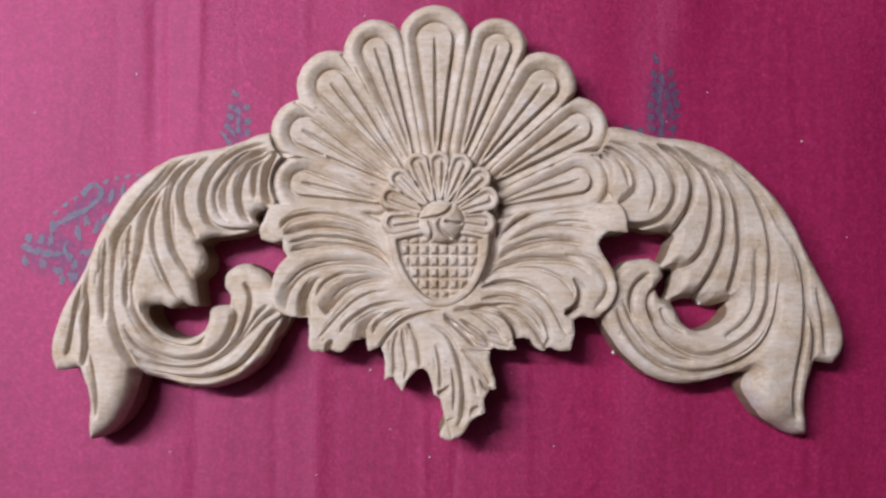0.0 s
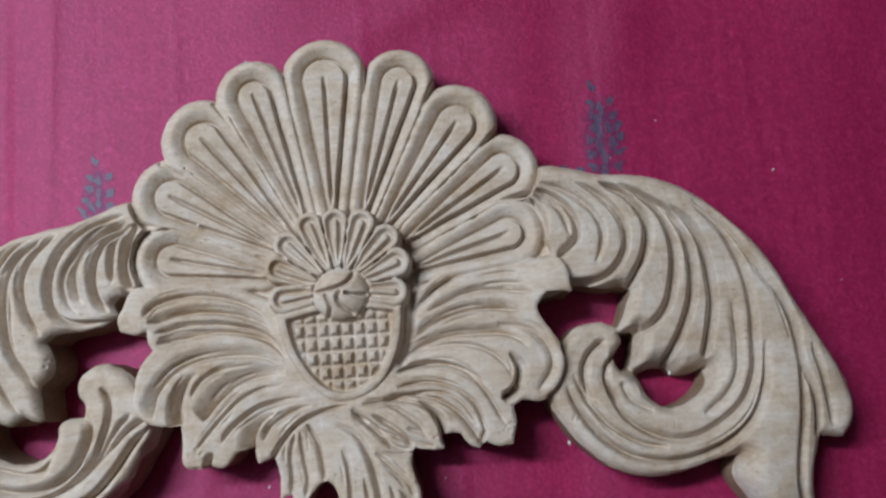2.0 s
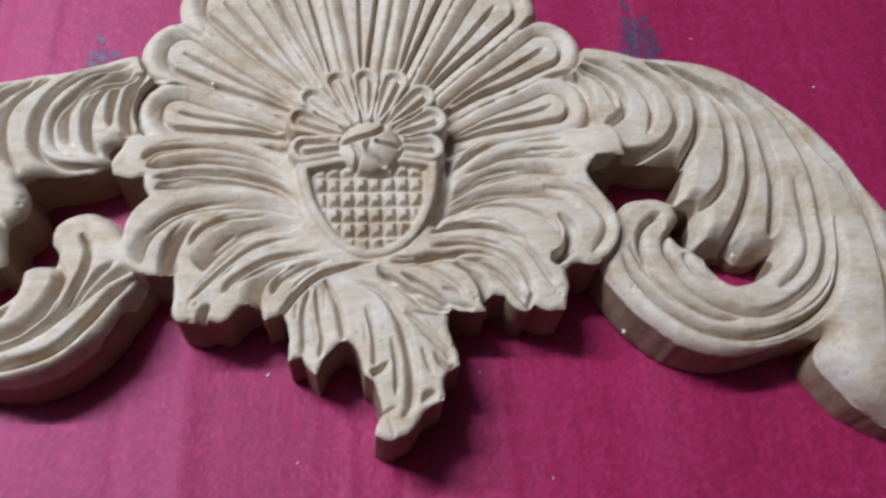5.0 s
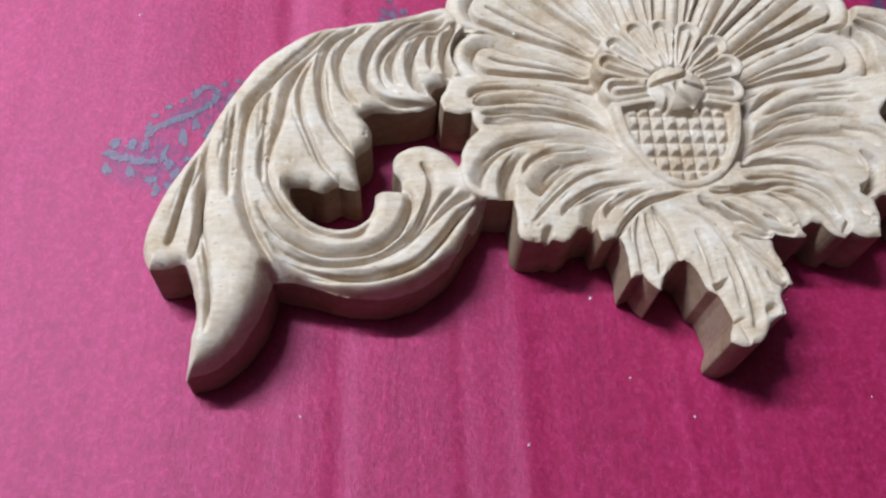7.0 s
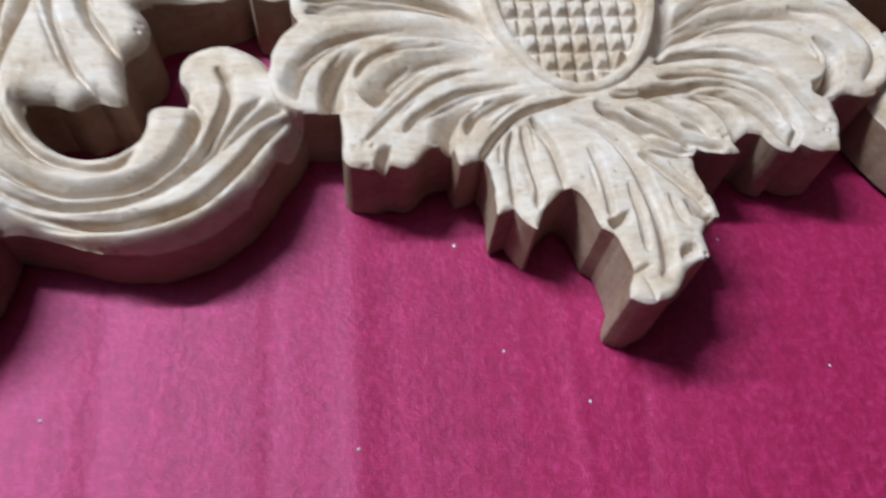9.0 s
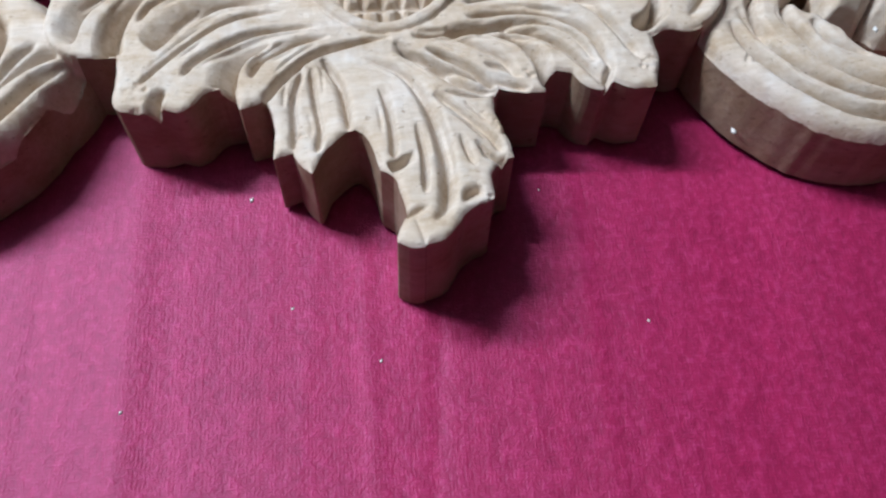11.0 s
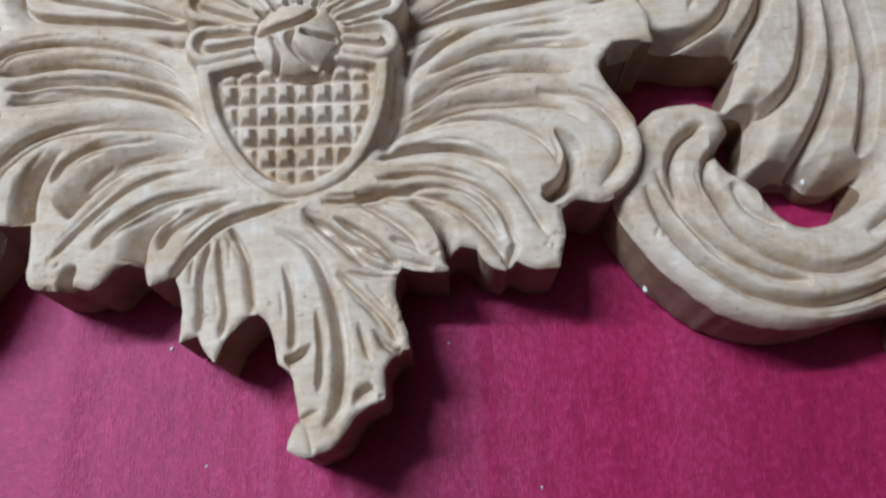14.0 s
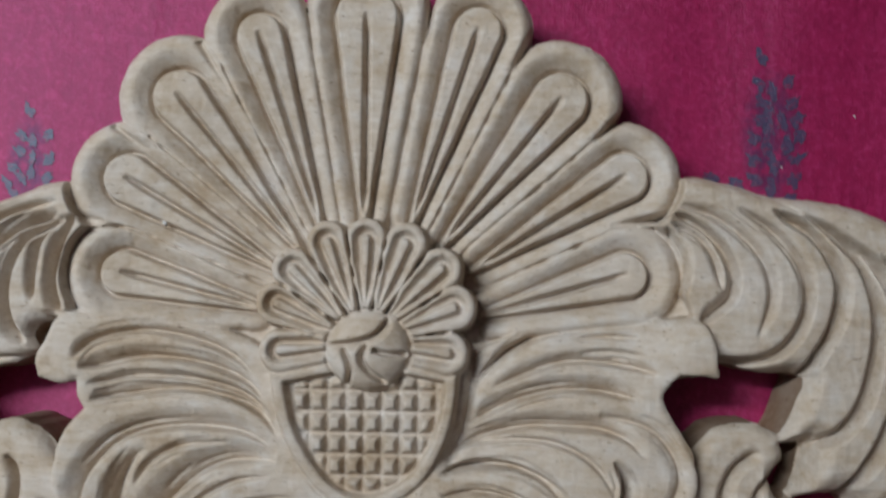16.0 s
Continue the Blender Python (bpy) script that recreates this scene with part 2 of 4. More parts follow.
def cloth():
    def axis(lo, hi, inner, fine, coarse):
        a = np.arange(-inner, inner + fine / 2, fine)
        return np.concatenate([np.arange(lo, -inner - fine / 2, coarse), a, np.arange(inner + coarse, hi + coarse / 2, coarse)])
    xs, ys = axis(-0.95, 0.95, 0.36, 0.001, 0.03), axis(-0.75, 0.75, 0.33, 0.003, 0.03)
    X, Y = np.meshgrid(xs, ys)
    Z = cloth_height(X, Y)
    v = np.stack([X, Y, Z], -1).reshape(-1, 3)
    i = np.arange(X.size).reshape(X.shape)
    f = np.stack([i[:-1, :-1], i[:-1, 1:], i[1:, 1:], i[1:, :-1]], -1).reshape(-1, 4)
    ob = link("cloth", v, f, CLOTH)
    tagged(ob, "magenta cotton cloth with grey-blue block prints, lightly creased", "cloth")
    table = box("table", (-0.93, -0.73, -0.05), (0.93, 0.73, -0.008), FLOOR)
    tagged(table, "plain table top under the magenta cloth", "table")
    for sx in (-0.85, 0.85):
        for sy in (-0.65, 0.65):
            leg = box("leg", (sx - 0.03, sy - 0.03, -0.7), (sx + 0.03, sy + 0.03, -0.05), FLOOR)
            leg.parent = table
    return ob


CLOTH_THING = cloth()


def leaf_dots(dots, seed):
    """Drop-shaped prints: centre, half width, half length in millimetres and the turn of the long side from y, in degrees."""
    rng = np.random.default_rng(seed)
    V, F = [], []
    for x, y, w, n, turn in dots:
        a = math.radians(turn)
        first = len(V)
        V.append((x, y))
        for k in range(14):
            t = 2 * math.pi * k / 14
            r = 1 + 0.26 * rng.normal()
            u, v = w * r * math.sin(t) * (1 - 0.3 * math.cos(t)), n * r * math.cos(t)
            V.append((x + u * math.cos(a) - v * math.sin(a), y + u * math.sin(a) + v * math.cos(a)))
        F += [(first, first + 1 + k, first + 1 + (k + 1) % 14) for k in range(14)]
    P = np.array(V) / 1000
    # drawn clockwise, so the triangles are turned to face up
    return np.column_stack([P, cloth_height(P[:, 0], P[:, 1]) + 0.0002]), [(a, c, b) for a, b, c in F]


def block_print(dots, seed, label):
    v, f = leaf_dots(dots, seed)
    return link("block_print", v, f, INK, CLOTH_THING, label)


def along(points, width, gap):
    """A brush line as a row of overlapping dots."""
    line = spline(points, step=gap)
    out = []
    for a, b in zip(line, line[1:]):
        out.append(((a[0] + b[0]) / 2, (a[1] + b[1]) / 2, width, gap * 0.9, math.degrees(math.atan2(b[1] - a[1], b[0] - a[0])) - 90))
    return out

# ---------------------------------------------------------------- carving tools (millimetres)
STEP = 0.26
GX = np.arange(-190, 196, STEP)
GY = np.arange(-98, 136, STEP)
XX, YY = np.meshgrid(GX, GY)


def spline(points, closed=False, step=1.2):
    p = np.array(points, float)
    if len(p) == 2:
        n = max(2, int(np.hypot(*(p[1] - p[0])[:2]) / step))
        return p[0] + (p[1] - p[0]) * np.linspace(0, 1, n + 1)[:, None]
    if closed:
        q = np.vstack([p[-1], p, p[0], p[1]])
    else:
        q = np.vstack([2 * p[0] - p[1], p, 2 * p[-1] - p[-2]])
    out = []
    for a, b, c, d in zip(q, q[1:], q[2:], q[3:]):
        n = max(2, int(np.hypot(*(c - b)[:2]) / step))
        t = np.linspace(0, 1, n, endpoint=False)[:, None]
        out.append(0.5 * (2 * b + (c - a) * t + (2 * a - 5 * b + 4 * c - d) * t ** 2 + (3 * b - a - 3 * c + d) * t ** 3))
    out.append(q[-2:-1])
    return np.vstack(out)


def outline(*pieces):
    """A closed line from smooth pieces that meet in corners."""
    line = []
    for k, piece in enumerate(pieces):
        pts = list(piece) if k == 0 else [pieces[k - 1][-1]] + list(piece)
        line.append(spline(pts)[:-1])
    line.append(np.array([pieces[-1][-1]], float))
    return np.vstack(line)


def window(line, margin):
    lo, hi = line[:, :2].min(0) - margin, line[:, :2].max(0) + margin
    i0, i1 = np.searchsorted(GX, [lo[0], hi[0]])
    j0, j1 = np.searchsorted(GY, [lo[1], hi[1]])
    return slice(j0, j1), slice(i0, i1)


def to_line(X, Y, line):
    """Distance to a line, the side on which a place lies (left is positive) and how far along it is, 0 to 1."""
    best, side, along = np.full(X.shape, 1e9), np.zeros(X.shape), np.zeros(X.shape)
    seg = np.hypot(*(line[1:, :2] - line[:-1, :2]).T)
    total, run = seg.sum(), 0.0
    for a, b, s in zip(line[:-1, :2], line[1:, :2], seg):
        if s < 1e-6:
            continue
        u = (b - a) / s
        px, py = X - a[0], Y - a[1]
        t = np.clip(px * u[0] + py * u[1], 0, s)
        d = (px - t * u[0]) ** 2 + (py - t * u[1]) ** 2
        m = d < best
        best[m] = d[m]
        side[m] = (u[0] * py - u[1] * px)[m]
        along[m] = ((run + t) / total)[m]
        run += s
    return np.sqrt(best), np.sign(side), along


def inside(X, Y, line):
    """Signed distance to a closed line, negative within."""
    d = to_line(X, Y, np.vstack([line, line[:1]]))[0]
    odd = np.zeros(X.shape, bool)
    for (ax, ay), (bx, by) in zip(line[:, :2], np.roll(line[:, :2], -1, 0)):
        if ay != by:
            c = (Y < ay) != (Y < by)
            odd ^= c & (X < (bx - ax) * (Y - ay) / (by - ay) + ax)
    return np.where(odd, -d, d)


def filled(line, margin=2.0):
    sd = np.full(XX.shape, 50.0)
    w = window(line, margin)
    sd[w] = inside(XX[w], YY[w], line)
    return sd


def drop_shape(ax, ay, ra, bx, by, rb):
    """Signed distance to a drop that widens from ra at a to rb at b."""
    dx, dy = bx - ax, by - ay
    t = np.clip(((XX - ax) * dx + (YY - ay) * dy) / (dx * dx + dy * dy), 0, 1)
    return np.hypot(XX - ax - t * dx, YY - ay - t * dy) - (ra + (rb - ra) * t)


def rounded(sd, r, drop):
    """How far an edge falls away: drop at the rim, 0 from r inwards."""
    u = np.clip(-sd / r, 0, 1)
    return drop * (0.6 * (1 - u) ** 2 + 0.4 * (1 - u) ** 4)


def groove(H, points, depth, left, right, power=1.7, fade=(0.12, 0.10)):
    """A gouge cut along a line: deepest on it, running out over left and right."""
    line = spline(points)
    w = window(line, max(left, right) + 1)
    d, side, s = to_line(XX[w], YY[w], line)
    reach = np.where(side > 0, left, right)
    ends = np.clip(s / fade[0], 0, 1) ** 0.7 * np.clip((1 - s) / fade[1], 0, 1) ** 0.7
    H[w] -= ends * (2.0 * depth * np.clip(1 - d / reach, 0, 1) ** power + min(0.85 * depth, 1.5) * np.clip(1 - d / 0.7, 0, 1))


def gouge(H, points, depth, left, right, fade):
    """A smooth cut between two lobes that runs out gently at its ends."""
    line = spline(points)
    w = window(line, max(left, right) + 1)
    d, side, s = to_line(XX[w], YY[w], line)
    ends = np.sin(1.5708 * np.clip(s / fade[0], 0, 1)) * np.sin(1.5708 * np.clip((1 - s) / fade[1], 0, 1))
    # the cut narrows as it runs out
    reach = np.where(side > 0, left, right) * (0.45 + 0.55 * ends)
    H[w] -= ends * (depth * np.clip(1 - d / reach, 0, 1) ** 1.45 + min(0.35 * depth, 1.0) * np.clip(1 - d / 0.8, 0, 1))


def strokes(H, lines, seed, spread=2.6, count=2):
    """Fine gouge lines that run beside the main cuts for part of their way."""
    rng = np.random.default_rng(seed)
    for points in lines:
        line = spline(points)
        n = len(line)
        if n < 14:
            continue
        t = np.gradient(line[:, :2], axis=0)
        t /= np.maximum(np.hypot(t[:, 0], t[:, 1]), 1e-6)[:, None]
        for _ in range(count):
            i0 = rng.integers(0, n // 2)
            i1 = min(n - 1, i0 + rng.integers(n // 5, n // 2 + 1))
            off = rng.choice((-1, 1)) * rng.uniform(0.9, spread) + np.linspace(0, rng.normal(0, 0.5), i1 - i0 + 1)
            part = line[i0:i1 + 1, :2] + np.stack([-t[i0:i1 + 1, 1], t[i0:i1 + 1, 0]], -1) * off[:, None]
            if len(part) > 6:
                groove(H, part[::3], rng.uniform(0.12, 0.36), 0.5, rng.uniform(0.6, 1.2), 1.3, (0.3, 0.3))


def surface(knots, power=3.0):
    """A smooth height through (x, y, z) knots."""
    num, den = np.zeros(XX.shape), np.zeros(XX.shape)
    for x, y, z in knots:
        w = 1 / (((XX - x) ** 2 + (YY - y) ** 2) + 60) ** (power / 2)
        num += w * z
        den += w
    return num / den


def wobble(scale, seed):
    """Uneven hand work: soft random hills."""
    rng = np.random.default_rng(seed)
    out = np.zeros(XX.shape)
    for _ in range(14):
        a, ph, k = rng.uniform(0, 6.28), rng.uniform(0, 6.28), rng.uniform(0.6, 1.6) / scale
        out += np.sin(k * (XX * math.cos(a) + YY * math.sin(a)) + ph)
    return out / 5


# ---------------------------------------------------------------- the carving
LAYERS = []  # (part name, height, signed distance)


def finish(name, H, sd, label=""):
    LAYERS.append([name, H, sd, label])


# the blank that the carver rounded before cutting: heights above the cloth
BLANK = surface([(-1, 124.4, 20), (-34.5, 119.1, 21.5), (32.4, 119.2, 20.5), (-44.7, 103.4, 21), (-70.1, 77.5, 19), (-72.3, 51.8, 18.5), (-54.6, 56.9, 16.5), (68.1, 77.6, 18.7), (73, 51.9, 18.5), (52.6, 57, 16.8),
                 (-1, 93.1, 18.5), (-34.3, 72.4, 17), (32.2, 72.4, 18), (-21.4, 49.3, 17), (25, 46.7, 14.2), (-74.7, 30.1, 22.5), (81.7, 32.7, 26.5), (-44.2, 23.7, 20.5), (44.7, 23.7, 21.5), (-21.3, 11, 19.5)]
                + [(24.3, 13.6, 18), (-69.3, 3.5, 22), (-54.1, -4.1, 20.5), (72.5, 3.4, 23.5), (57.2, -1.6, 23.5), (-1, -7.2, 20), (-54, -19.2, 22), (-43.9, -16.7, 22), (57.1, -18, 22), (44.4, -14.3, 22),
                   (-21.2, -29.3, 20), (-28.8, -16.7, 21), (31.8, -19.3, 21.5), (6.5, -31.8, 23), (21.6, -31.8, 22), (10, -47, 24), (6.5, -61, 28.5), (3, -57, 26)])
WING = surface([(-77.6, 67.2, 21), (-100.4, 60.8, 22), (-127.4, 51.5, 23), (-144, 31, 24), (-154.5, -1.5, 25), (-163.5, -23.6, 22.5), (-147, -18.8, 28), (-141.5, -38.5, 27), (-152, -60.5, 22), (-124.4, 18.6, 25), (-106.8, 18.6, 23.5),
                (-119, -1.6, 22), (-89.9, 36.5, 20), (-136, -9, 26), (-116, -29, 22), (-89.1, -29.2, 21), (-74.2, -11.7, 20), (-87.1, 8.5, 18.5)]
               + [(80.8, 67.3, 22), (103.8, 60.9, 22), (129.3, 51.9, 22), (156.8, 23.7, 22), (176, -24.4, 18), (155.8, -19.4, 24), (147.7, -44.5, 23), (163.7, -59.5, 16.5), (131.2, 18.6, 20), (113.4, 21.2, 20),
                  (123.2, -1.7, 17.5), (95.8, 36.5, 22.5), (144.6, -9.3, 21), (120.2, -29.4, 20.5), (89.9, -24.4, 21), (77.4, -9.2, 20), (92.9, 11, 17.5)])


def wing_left():
    sd = filled(outline(
        [(-70.2, 72.5), (-77.9, 73.6), (-87.9, 69.8), (-97.8, 66.5), (-107.9, 64.7), (-120.5, 61.1), (-130.1, 55.3)] + [(-139.7, 46.3), (-146.5, 35.1), (-152.2, 23.4), (-156.9, 10.9)] + [(-162.2, 1), (-167, -9), (-170.4, -18.9), (-170.7, -26.4), (-168.4, -32.8)],
        [(-163.6, -32.6), (-158.7, -31.2), (-157.4, -32.1)], [(-154.4, -40.1), (-153.3, -47.5), (-154.4, -56.2), (-155.9, -64.5)],
        [(-148.9, -62.6), (-142.1, -57.6), (-136.5, -49.6), (-133.6, -41.8), (-132.3, -34.8)], [(-121, -37.1), (-109.6, -40.4), (-98.3, -40.9), (-87.2, -37), (-78.6, -30), (-72.4, -20.2), (-67.3, -11.8), (-59.9, 6)],
        [(-62, 31.4), (-64.8, 56.9), (-70, 72.3)]))
    void = filled(outline(
        [(-77.6, 38.6), (-81.4, 37.2), (-82.2, 34.6), (-80.4, 32.0), (-81.4, 30.2), (-89.6, 27.4), (-100.7, 25.9), (-105.7, 23.1)], [(-102.9, 18.6), (-103, 12.2), (-107.7, 6.8)], [(-106.9, 1.5), (-106, -4.3), (-109.5, -4.3), (-112.8, -2.8)],
        [(-117.8, -5.6), (-122.1, -4.1)], [(-128.3, -4.8), (-126.8, -10.3), (-122.8, -15.3), (-116.3, -18.6), (-108.8, -18.6), (-103.4, -14.8), (-101.7, -10.3), (-101.5, -6.6), (-98.3, -4.6), (-93.1, -4.3)],
        [(-92.8, -0.3), (-95.3, 4), (-94.9, 9.5), (-90.6, 13.3), (-84.4, 14.3), (-77.9, 11), (-73.3, 5.2)], [(-61.8, 13.6), (-67.1, 31.4), (-75.2, 38.5), (-77.3, 39.3)]))
    sd = np.maximum(sd, -void)
    H = WING - rounded(sd, 4.5, 4.0)
    fingers = [
        ([(-106.8, 64.3), (-116.2, 58.7), (-122.6, 51.1), (-128.5, 44.6), (-133.9, 37.0), (-139.9, 28.5), (-142.8, 20.9), (-143.4, 8.4), (-142.7, -5.2), (-139.1, -18.3), (-134.8, -26.9), (-129.7, -34.4)], 4.2, 1.5, 3.4, (0.2, 0.1)),
        ([(-119.1, 50.6), (-125.0, 44.0), (-128.4, 37.2), (-130.2, 30.5), (-131.3, 20.9), (-134.4, 9), (-134.9, 1), (-132.9, -6.5), (-128.5, -14), (-122.3, -19.6), (-112.5, -22.3), (-105.8, -21.3), (-101.8, -16.6)], 3.4, 2.0, 3.2, (0.2, 0.1)),
        ([(-121.5, 46.1), (-124.6, 39.0), (-126.0, 31.0), (-124.8, 20.9), (-122.2, 13.4), (-118.2, 4), (-111.5, -4.3)], 2.8, 1.2, 2.2, (0.25, 0.25)),
        ([(-107.2, 60.5), (-114.2, 55.2), (-118.1, 48.6), (-119.4, 41.0), (-118.8, 31.0), (-116.6, 20.9), (-112.2, 13.4), (-107.7, 6.5)], 4.0, 1.3, 2.8, (0.2, 0.15)),
        ([(-101.2, 62.5), (-107.7, 56.9), (-111.8, 51.1), (-113.5, 44.8), (-112.6, 37.3), (-110.0, 31.0), (-106.2, 25.7)], 3.8, 1.3, 2.8, (0.2, 0.15)),
        ([(-76.1, 67.9), (-86.7, 65.8), (-95.4, 60.2), (-101.1, 53.7), (-104.0, 46.1), (-103.9, 38.5), (-100.8, 32.5), (-94.5, 29.7), (-83.2, 29.7)], 4.2, 1.4, 2.8, (0.15, 0.2)),
        ([(-93.6, 56.2), (-98.0, 49.9), (-99.4, 43.6), (-97.8, 37.3), (-93.8, 32.5)], 2.2, 1.2, 2.0, (0.4, 0.4)),
        ([(-75.6, 65.3), (-84.6, 62.0), (-91.3, 56.2), (-94.8, 49.9), (-95.4, 44.6), (-94.4, 39.5), (-91.8, 36.2)], 5.0, 1.2, 3.8, (0.15, 0.25)),
        ([(-75.6, 64.3), (-83.1, 59.5), (-86.8, 53.7), (-88.5, 47.3), (-88.4, 42.0), (-86.8, 37.0), (-83.3, 32.5)], 5.2, 1.6, 3.0, (0.15, 0.15)),
        ([(-74.6, 64.3), (-79.8, 59.2), (-81.5, 53.7), (-81.9, 48.6), (-81.6, 43.1)], 4.0, 1.2, 2.2, (0.15, 0.2)),
        ([(-72.1, 64.8), (-75.5, 57.7), (-77.0, 51.1), (-76.4, 44.8), (-74.6, 40.5)], 5.2, 1.6, 2.8, (0.1, 0.1)),
    ]
    cut = [
        # shallow chisel bands and the long slits of the foot
        ([(-135, 34.8), (-136.6, 23.4), (-136.9, 13.4), (-137.2, 3.5), (-136.2, -5.2)], 1.0, 2.0, 2.0),
        ([(-146.3, 25.8), (-147.3, 13.4), (-147.3, 1), (-146.1, -11.4)], 1.3, 2.8, 2.8),
        ([(-152.7, 15.3), (-154.4, 4.7), (-154.6, -8.9), (-153.4, -21.2), (-150.7, -32.3), (-149.1, -43.3), (-150, -54.2)], 1.8, 1.8, 2.8),
        ([(-156.7, 4.7), (-158.9, -6), (-161.5, -18.7), (-163.1, -26.6)], 1.8, 1.6, 1.8),
        ([(-153.9, 1), (-154.1, -11.4), (-154.6, -21.2), (-155.8, -31.5)], 2.2, 2.8, 1.6),
        # the ring of the scroll
        ([(-137.4, -12.7), (-133.1, -20.2), (-126.5, -25), (-116.1, -28.6), (-103.7, -27.6), (-95.3, -22.1), (-91.2, -14.7), (-89.9, -7.9), (-92.1, -3.6)], 2.2, 3.4, 2.2),
        ([(-134, -23.5), (-128.8, -29), (-118.6, -31.7), (-106.1, -31.5), (-94.4, -26.1), (-84.1, -16.7), (-76.7, -9.6), (-68, -5.4)], 2.2, 2.8, 2.4),
        ([(-129.2, -31.5), (-121, -34.2), (-111, -36.2), (-100.5, -36), (-88.9, -31.6), (-81.1, -23.7), (-75.2, -15.2), (-69.2, -9.1)], 2.2, 2.4, 2.6),
        ([(-92.4, -23.1), (-86.7, -14.7), (-83.7, -6.1), (-83.8, 0.9), (-86.4, 6)], 1.6, 2.0, 2.6),
        ([(-94.4, -24.6), (-88, -19.2), (-80.5, -9.1), (-75.5, -4.1)], 1.2, 2.0, 2.0),
    ]
    for pts, depth, a, b in cut:
        groove(H, pts, depth, a, b, fade=(0.25, 0.1))
    for pts, depth, a, b, fade in fingers:
        gouge(H, pts, depth, a, b, fade)
    strokes(H, [c[0] for c in fingers + cut], 71, 2.6, 3)
    slope(H, [(-132.3, -34.8), (-133.6, -41.8), (-136.5, -49.6), (-142.1, -57.6), (-148.9, -62.6), (-155.9, -64.5)], 5.5, 9.0)
    slope(H, [(-155.9, -64.5), (-154.4, -56.2), (-153.3, -47.5), (-154.4, -40.1)], 1.5, 3.0)
    slope(H, [(-132, -34.5), (-121, -37.1), (-109.6, -40.4), (-98.3, -40.9), (-87.2, -37), (-78.6, -30)], 3.6, 5.0)
    slope(H, [(-66.4, -5.4), (-67.9, -11.8), (-69.8, -17.4)], 6.0, 4.0)
    scar(H, [(-148.1, 20.8), (-147, 10.9), (-146.2, -1.5)], 0.8, 18, 1.1, 11)
    scar(H, [(-135.9, 31), (-136.5, 18.5), (-135.9, 4.7)], 0.7, 18, 1.1, 12)
    scar(H, [(-107.2, 4.7), (-103.8, 13.5), (-104.9, 21.1), (-99.4, 24.9)], 0.8, 16, 1.0, 13)
    finish("scroll_leaf", H + 0.12 * wobble(4.0, 1) + 0.03 * wobble(1.2, 31), sd, "carved scroll leaf with long flutes and a curled end")


